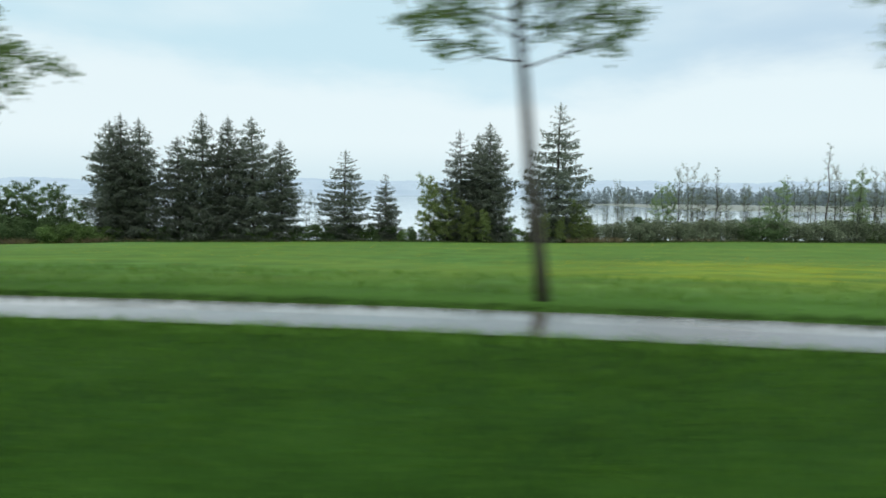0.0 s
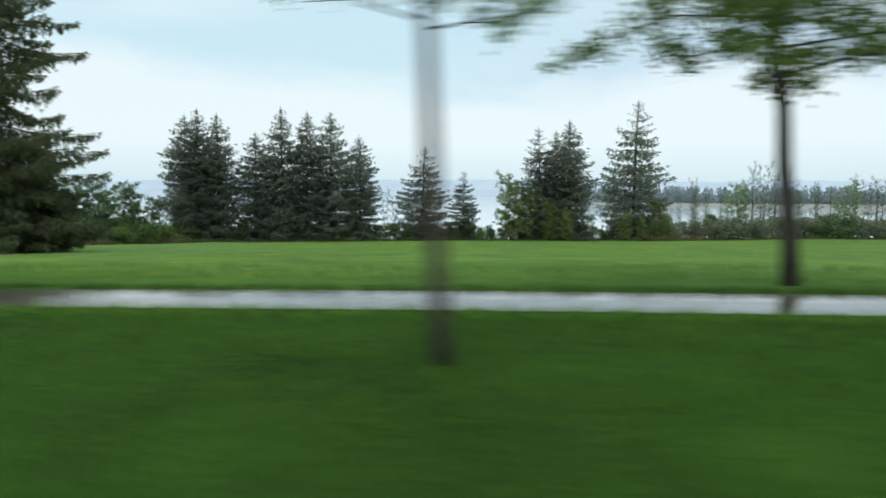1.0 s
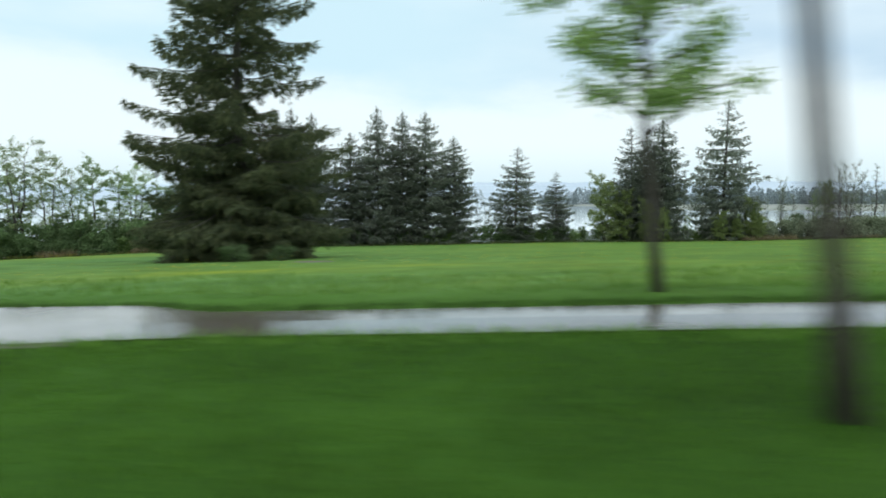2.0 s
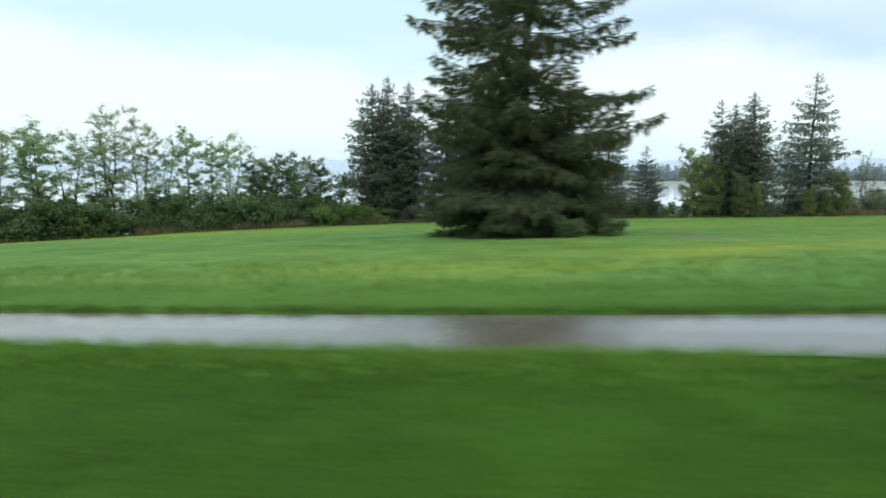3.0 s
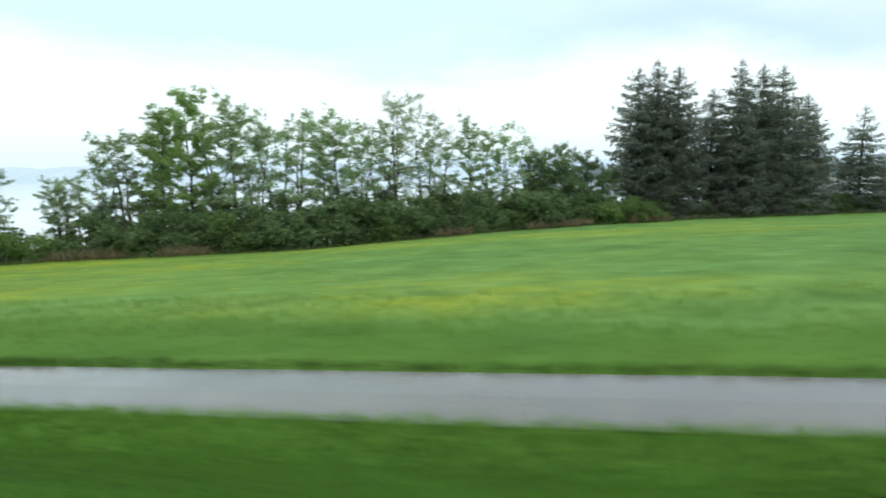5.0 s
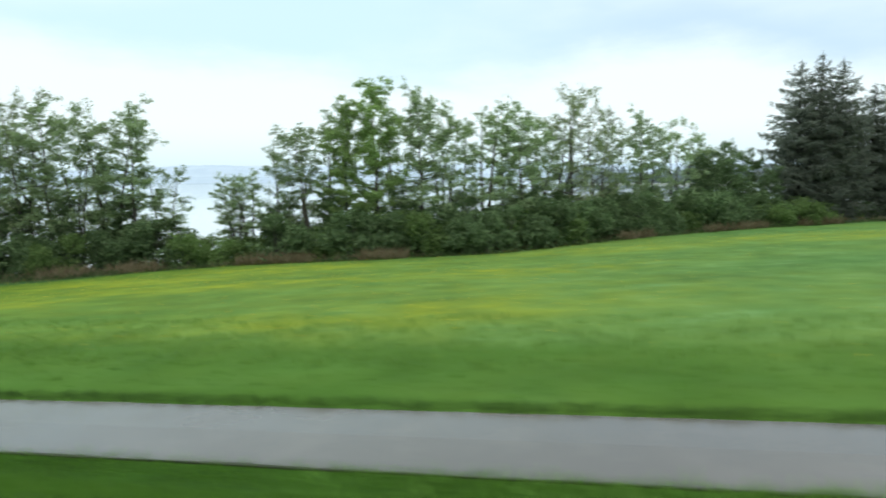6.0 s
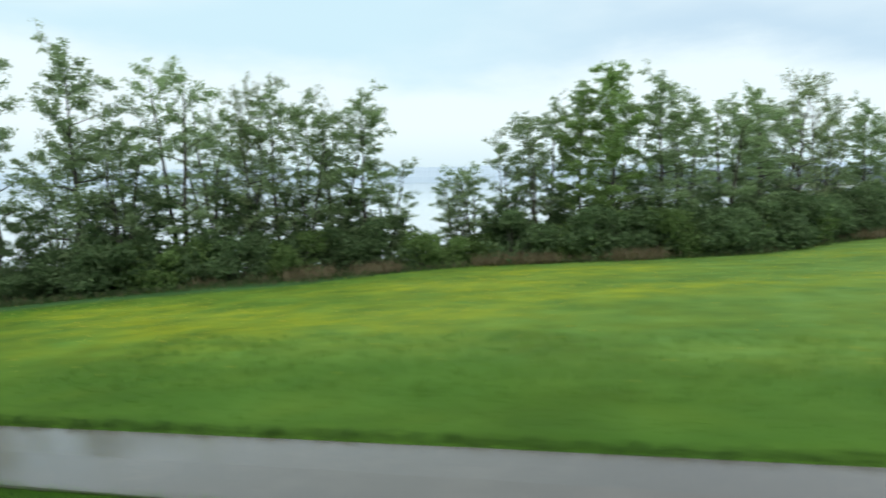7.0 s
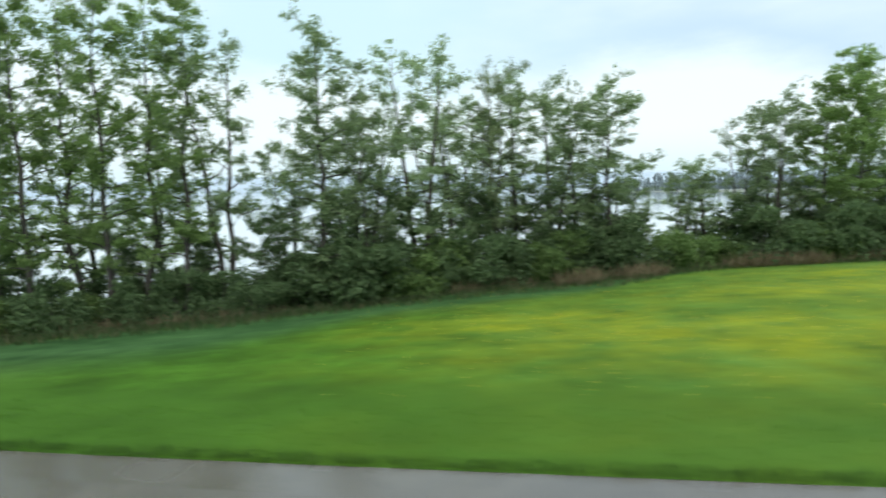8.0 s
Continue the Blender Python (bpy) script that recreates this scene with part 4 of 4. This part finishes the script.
rng = np.random.default_rng(8)
x, number = -232.0, 0
while x < 98:
    number += 1
    ey = edge(x)[0]
    if x < -76:
        tall = rng.uniform(0.9, 1.35)
        rows = ((0.8, 1.0), (3.6, 1.0))
        if -154 < x < -149:
            tall = 0.9
        if -142 < x < -84:
            tall *= 1.15
        if x < -186:
            tall *= 0.76
    else:
        tall = rng.uniform(0.7, 1.05) if x < 24 else rng.uniform(1.15, 1.55)
        rows = ((3.5, 1.0),) if x < 24 else ((2.5, 1.0), (5.0, 1.0))
    for off, k in rows if number % 2 or -142 < x < -84 or x < -184 else rows[:1]:
        kind = int(rng.integers(0, 4))
        if x > 24 and rng.uniform() < 0.75:
            kind = 5
        yy = ey + off + rng.uniform(-0.8, 1.6)
        w = tall * rng.uniform(0.9, 1.25)
        ob = thing("shrub", at(x, yy, rng.uniform(0, 360), w, tall), "dense dark green shrub at the foot of the shore trees" if kind < 3 else "loose scrub with distance haze in its grey-green leaf colour" if kind == 5 else "loose mid-green shrub at the meadow's edge", "shrub", "shrubs along the lake shore")
        dress_shrub(ob, SHRUBS[kind])
    x += rng.uniform(2.2, 3.4) * (1.0 if x < -76 or x > 24 else 1.1)

# bushes at the foot of the huge spruce
for dx, dy, s in ((1.6, -7.0, 0.42), (4.6, -6.2, 0.36)):
    ob = thing("shrub", at(bx + dx, by + dy, 40 * dx, s * 1.1, s * 0.8), "low dark shrub under the huge spruce's boughs", "shrub")
    dress_shrub(ob, SHRUBS[1])
for px, py_, sx, sz in ((-79.8, 126.0, 1.15, 1.1), (-75.0, 127.2, 1.25, 1.2), (-70.2, 128.0, 1.0, 0.95)):
    dress_shrub(thing("shrub", at(px, py_, 30 * px, sx, sz), "round light green bush beside the clump of spruces", "shrub"), SHRUBS[4])

# ---- roadside trees along the path ----
GR = "roadside trees along the cycle path"
ROADSIDE = [
    broadleaf_meshes(71, 11.0, 3.7, 0.50, 1, 64, 0.115, LEAF_ROAD, BARK_ROAD, thick=0.014, limbs=30, sigma=0.18, twig=0.016, stout=0.24, tilt=0.03, base=0.40, flat=0.35, near=True, open_=0.14),
    broadleaf_meshes(72, 11.0, 4.5, 0.44, 1, 125, 0.125, LEAF_ROAD, BARK_ROAD, thick=0.0165, limbs=32, sigma=0.27, tilt=0.02, base=0.42, flat=0.85, near=True, open_=0.10, stout=0.3),
    broadleaf_meshes(73, 11.0, 3.1, 0.34, 1, 72, 0.13, LEAF_LIME, BARK_ROAD, thick=0.0125, limbs=28, sigma=0.24, tilt=0.03, near=True, open_=0.22),
    broadleaf_meshes(74, 10.0, 2.1, 0.46, 1, 70, 0.11, LEAF_ROAD, BARK_WET, thick=0.024, limbs=30, sigma=0.13, tilt=0.02, bias=0.55, flat=0.5, base=0.36, stout=0.11, near=True, open_=0.15),
    broadleaf_meshes(75, 11.0, 3.9, 0.50, 2, 90, 0.12, LEAF_ROAD, BARK_ROAD, thick=0.0135, limbs=26, sigma=0.2, fork=0.295, flat=0.5, near=True, open_=0.16),
]
ROADSIDE_SAYS = [
    "young roadside tree with thin grey-brown trunk and sparse green crown",
    "roadside tree with dark trunk and a wide drooping green crown",
    "young roadside tree with a loose bright green crown",
    "roadside tree with thick wet mossy trunk beside the cycle path",
    "young roadside tree whose grey-brown trunk forks in two",
]
for kind, x, y, turn, s, tip in ((0, 9.4, 19.2, 0, 1.0, 5.9), (4, -2.9, 11.0, 0, 1.0, 2.7), (1, -8.3, 20.5, 200, 1.08, 4.8), (0, -16.4, 12.9, 30, 0.8, 3.2), (0, -28.0, 12.0, 80, 0.87, 8.5), (0, -37.0, 14.0, 260, 1.0, 7.0), (2, -35.8, 23.1, 310, 1.0, 4.5), (0, 15.6, 11.8, 130, 0.74, 5.5), (3, -166.0, 50.0, 0, 1.0, 6.5)):
    ob = thing("roadside_tree", at(x, y, turn, s, lean=-tip), ROADSIDE_SAYS[kind], "tree", GR)
    dress(ob, ROADSIDE[kind])


# ---- far wood on the spit across the bay ----
def build_far_wood():
    rng = np.random.default_rng(77)
    C, A, L, W = [], [], [], []
    for k in range(760):
        t = rng.uniform(0, 1) ** 0.9
        x, y = 108 + 640 * t + rng.uniform(-10, 10), 955 - 165 * t + rng.uniform(-30, 70)
        h = (rng.uniform(11, 24) + 5 * noise.noise((x * 0.02, 0, 0))) * min(1.0, 0.45 + (x - 90) / 90)
        conifer = rng.uniform() < 0.35
        n = 64
        q = rng.uniform(0, 1, n) ** 1.15
        rad = (3.0 * (1 - q) if conifer else 4.6 * np.sin(np.pi * np.minimum(1, 0.75 * q + 0.25)) ** 0.6) * rng.uniform(0.3, 1, n)
        a = rng.uniform(0, 6.28, n)
        C.append(np.stack([x + rad * np.cos(a), y + rad * np.sin(a), LAKE + 0.3 + h * q], 1))
        A.append(rng.normal(size=(n, 3)) + np.array([0, 0, 0.25]))
        L.append(rng.uniform(1.8, 3.2, n))
        W.append(rng.uniform(1.5, 2.6, n))
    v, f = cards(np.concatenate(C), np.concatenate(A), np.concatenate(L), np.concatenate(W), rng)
    tagged(new("far_wood", mesh_from("far_wood", v, f, FAR_TREE)), "grey-green wood on a spit across the bay, haze in colour", "wood", kind="stuff")


build_far_wood()


def spit(name, pts, width, mat, label):
    v, f = [], []
    for x, y in pts:
        v += [(x, y - width * 0.5, LAKE - 1), (x, y - width * 0.4, LAKE + 0.6), (x, y + width * 0.4, LAKE + 0.8), (x, y + width * 0.5, LAKE - 1)]
    for i in range(len(pts) - 1):
        for j in range(3):
            a = i * 4 + j
            f.append((a, a + 4, a + 5, a + 1))
    tagged(new(name, mesh_from(name, v, f, mat)), label, "shore", kind="structure")


def build_marsh():
    rng = np.random.default_rng(12)
    v, f = [], []
    n, m = 40, 10
    for i in range(n + 1):
        t = i / n
        x = 165 + 900 * t
        near, far = 565 - 190 * t + 14 * noise.noise((x * 0.03, 0, 0)) + (70 * (1 - t * 8) if t < 0.125 else 0), 940 - 170 * t
        for j in range(m + 1):
            q = j / m
            v.append((x - 40 * q, near + (far - near) * q, LAKE + (-0.6 if j in (0, m) or i in (0, n) else rng.uniform(0.5, 1.6))))
    for i in range(n):
        for j in range(m):
            a = i * (m + 1) + j
            f.append((a, a + m + 1, a + m + 2, a + 1))
    tagged(new("ground_marsh", mesh_from("marsh", v, f, MARSH)), "flat reed marsh across the bay, haze in its pale colour", "marsh", kind="structure")


build_marsh()
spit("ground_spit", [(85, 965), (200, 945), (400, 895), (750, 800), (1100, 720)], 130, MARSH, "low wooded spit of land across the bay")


def build_blades(name, boxes, mat, hgt, wid, label, seed, patchy=0.0, lean=0.35):
    """Standing blades: rows of (x0, x1, line, lo, hi, count), lo to hi metres past the path's or the meadow's edge line."""
    rng = np.random.default_rng(seed)
    C, A, L, W = [], [], [], []
    for x0, x1, line, lo, hi, count in boxes:
        xs, o = rng.uniform(x0, x1, count), lo + (hi - lo) * rng.uniform(0, 1, count) ** 1.3
        for a, b in zip(xs, o):
            y = (path_y(a) if line == "path" else edge(a)[0]) + b + (0.0 if line != "path" else wide_far(a) if b > 0 else -wide_near(a))
            if patchy and noise.noise((a * 0.22, y * 0.5, seed)) + 0.4 * noise.noise((a * 1.1, y, seed)) < rng.uniform(-0.1, patchy):
                continue
            C.append((a, y, ground_z(a, y) - 0.03))
    C = np.array(C)
    n = len(C)
    A = np.stack([rng.normal(0, lean, n), rng.normal(0, lean, n), np.ones(n)], 1)
    v, f = cards(C, A, hgt * rng.uniform(0.55, 1.3, n), wid * rng.uniform(0.6, 1.4, n), rng, 0.04)
    tagged(new(name, mesh_from(name, v, f, mat)), label, "grass", kind="stuff")


build_blades("reeds", [(-151, -143, "edge", -3.2, 0.2, 900), (-138, -133, "edge", -3.2, 0.2, 450), (-168, -164, "edge", -3.2, 0.2, 300), (-162, -158, "edge", -3.2, 0.2, 300), (-106, -101, "edge", -3.2, 0.2, 450), (-93, -82, "edge", -3.2, 0.2, 900), (-76, -69, "edge", -3.2, 0.2, 500), (22, 34, "edge", -3.2, 0.2, 700)], DRY, 1.3, 0.09, "clumps of dry tan reeds at the foot of the trees", 99)
build_blades("old_grass", [(-204, -188, "edge", -1.2, 2.0, 700), (-176, -133, "edge", -2.0, 1.2, 2600), (-133, -60, "edge", -1.6, 1.2, 2200), (15, 60, "edge", -1.6, 1.5, 900), (-230, -60, "edge", -0.6, 1.6, 1000)], DRY, 1.0, 0.08, "patchy strip of dry brown old grass under the trees", 91, 0.3)
build_blades("rough_grass", [(-225, -60, "edge", -3.0, 1.6, 9000), (-60, 100, "edge", -2.0, 2.4, 7000), (-225, -160, "edge", -7.0, 0.0, 2500)], RANK, 0.62, 0.075, "rank uncut grass, green and straw, along the foot of the trees", 97)
build_blades("meadow_grass", [(-166, 25, "path", HALF + 3.2, 13, 13600), (-225, 60, "edge", -5, 0, 4000)], BLADE, 0.26, 0.045, "tall wet meadow grass", 92)
build_blades("tall_grass", [(-132, -80, "path", -HALF + 0.04, -HALF - 1.1, 3200), (-80, 25, "path", -HALF - 0.08, -HALF - 1.0, 3600), (-122, -82, "path", -HALF + 0.06, -HALF - 2.2, 4200), (-135, -60, "path", -HALF - 0.03, -HALF - 1.6, 2600), (-90, -61, "path", -HALF + 0.02, -HALF - 0.8, 3000)], BLADE_TUFT, 0.26, 0.045, "uncut tufts of tall grass along the path", 95, lean=0.8)
build_blades("edge_grass", [(-200, 30, "path", HALF + 0.04, HALF + 0.45, 17000)], BLADE_SHADE, 0.18, 0.04, "wet uncut grass along the path edge, shade in its colour", 96)
build_blades("verge_grass", [(-200, 25, "path", HALF + 0.3, HALF + 4.5, 12000)], BLADE_SHORT, 0.13, 0.03, "short mown grass on the meadow side of the path", 93)


def build_verge_sward(per_metre):
    """The mown sward between road and path, blade by blade, in swathes of uneven height."""
    rng = np.random.default_rng(98)
    C, L = [], []
    for x in np.arange(-186, 24, 0.5):
        y0, y1 = road_y(x) + 3.0, path_y(x) - HALF - wide_near(x) - 0.04
        n = int(per_metre * 0.5 * (y1 - y0))
        y = rng.uniform(y0, y1, n)
        knots = np.linspace(y0, y1, 7)
        z = np.interp(y, knots, [ground_z(x, k) for k in knots])
        C.append(np.stack([rng.uniform(x, x + 0.5, n), y, z - 0.02], 1))
        L.append((0.095 + 0.085 * (y - y0) / (y1 - y0)) * rng.uniform(0.6, 1.35, n) * (1 + 0.5 * np.interp(y, knots, [noise.noise((x * 0.35, k * 0.7, 3)) for k in knots])))
    C, L = np.concatenate(C), np.concatenate(L)
    n = len(C)
    v, f = leaf_tips(C, np.stack([rng.normal(0, 0.75, n), rng.normal(0, 0.75, n), np.ones(n)], 1), L, 0.034 * rng.uniform(0.7, 1.3, n), rng)
    tagged(new("verge_sward", mesh_from("verge_sward", v, f, BLADE_SHORT)), "mown wet roadside grass between road and cycle path", "grass", kind="stuff")


build_verge_sward(125)


def build_flowers():
    rng = np.random.default_rng(94)
    C = []
    while len(C) < 9000:
        x, o = rng.uniform(-215, 60), rng.uniform(3, 100)
        y = path_y(x) + HALF + o
        ey = edge(x)[0]
        if y > ey - 2:
            continue
        if flowers_at(x, y) > rng.uniform(0.1, 0.9):
            C.append((x, y, ground_z(x, y) + rng.uniform(0.22, 0.42)))
    C = np.array(C)
    v, f = cards(C, rng.normal(size=C.shape) * np.array([1, 1, 0.4]), rng.uniform(0.04, 0.085, len(C)), rng.uniform(0.04, 0.08, len(C)), rng)
    tagged(new("meadow_flowers", mesh_from("meadow_flowers", v, f, FLOWER)), "drifts of yellow buttercups in the meadow", "flowers", kind="stuff")


build_flowers()
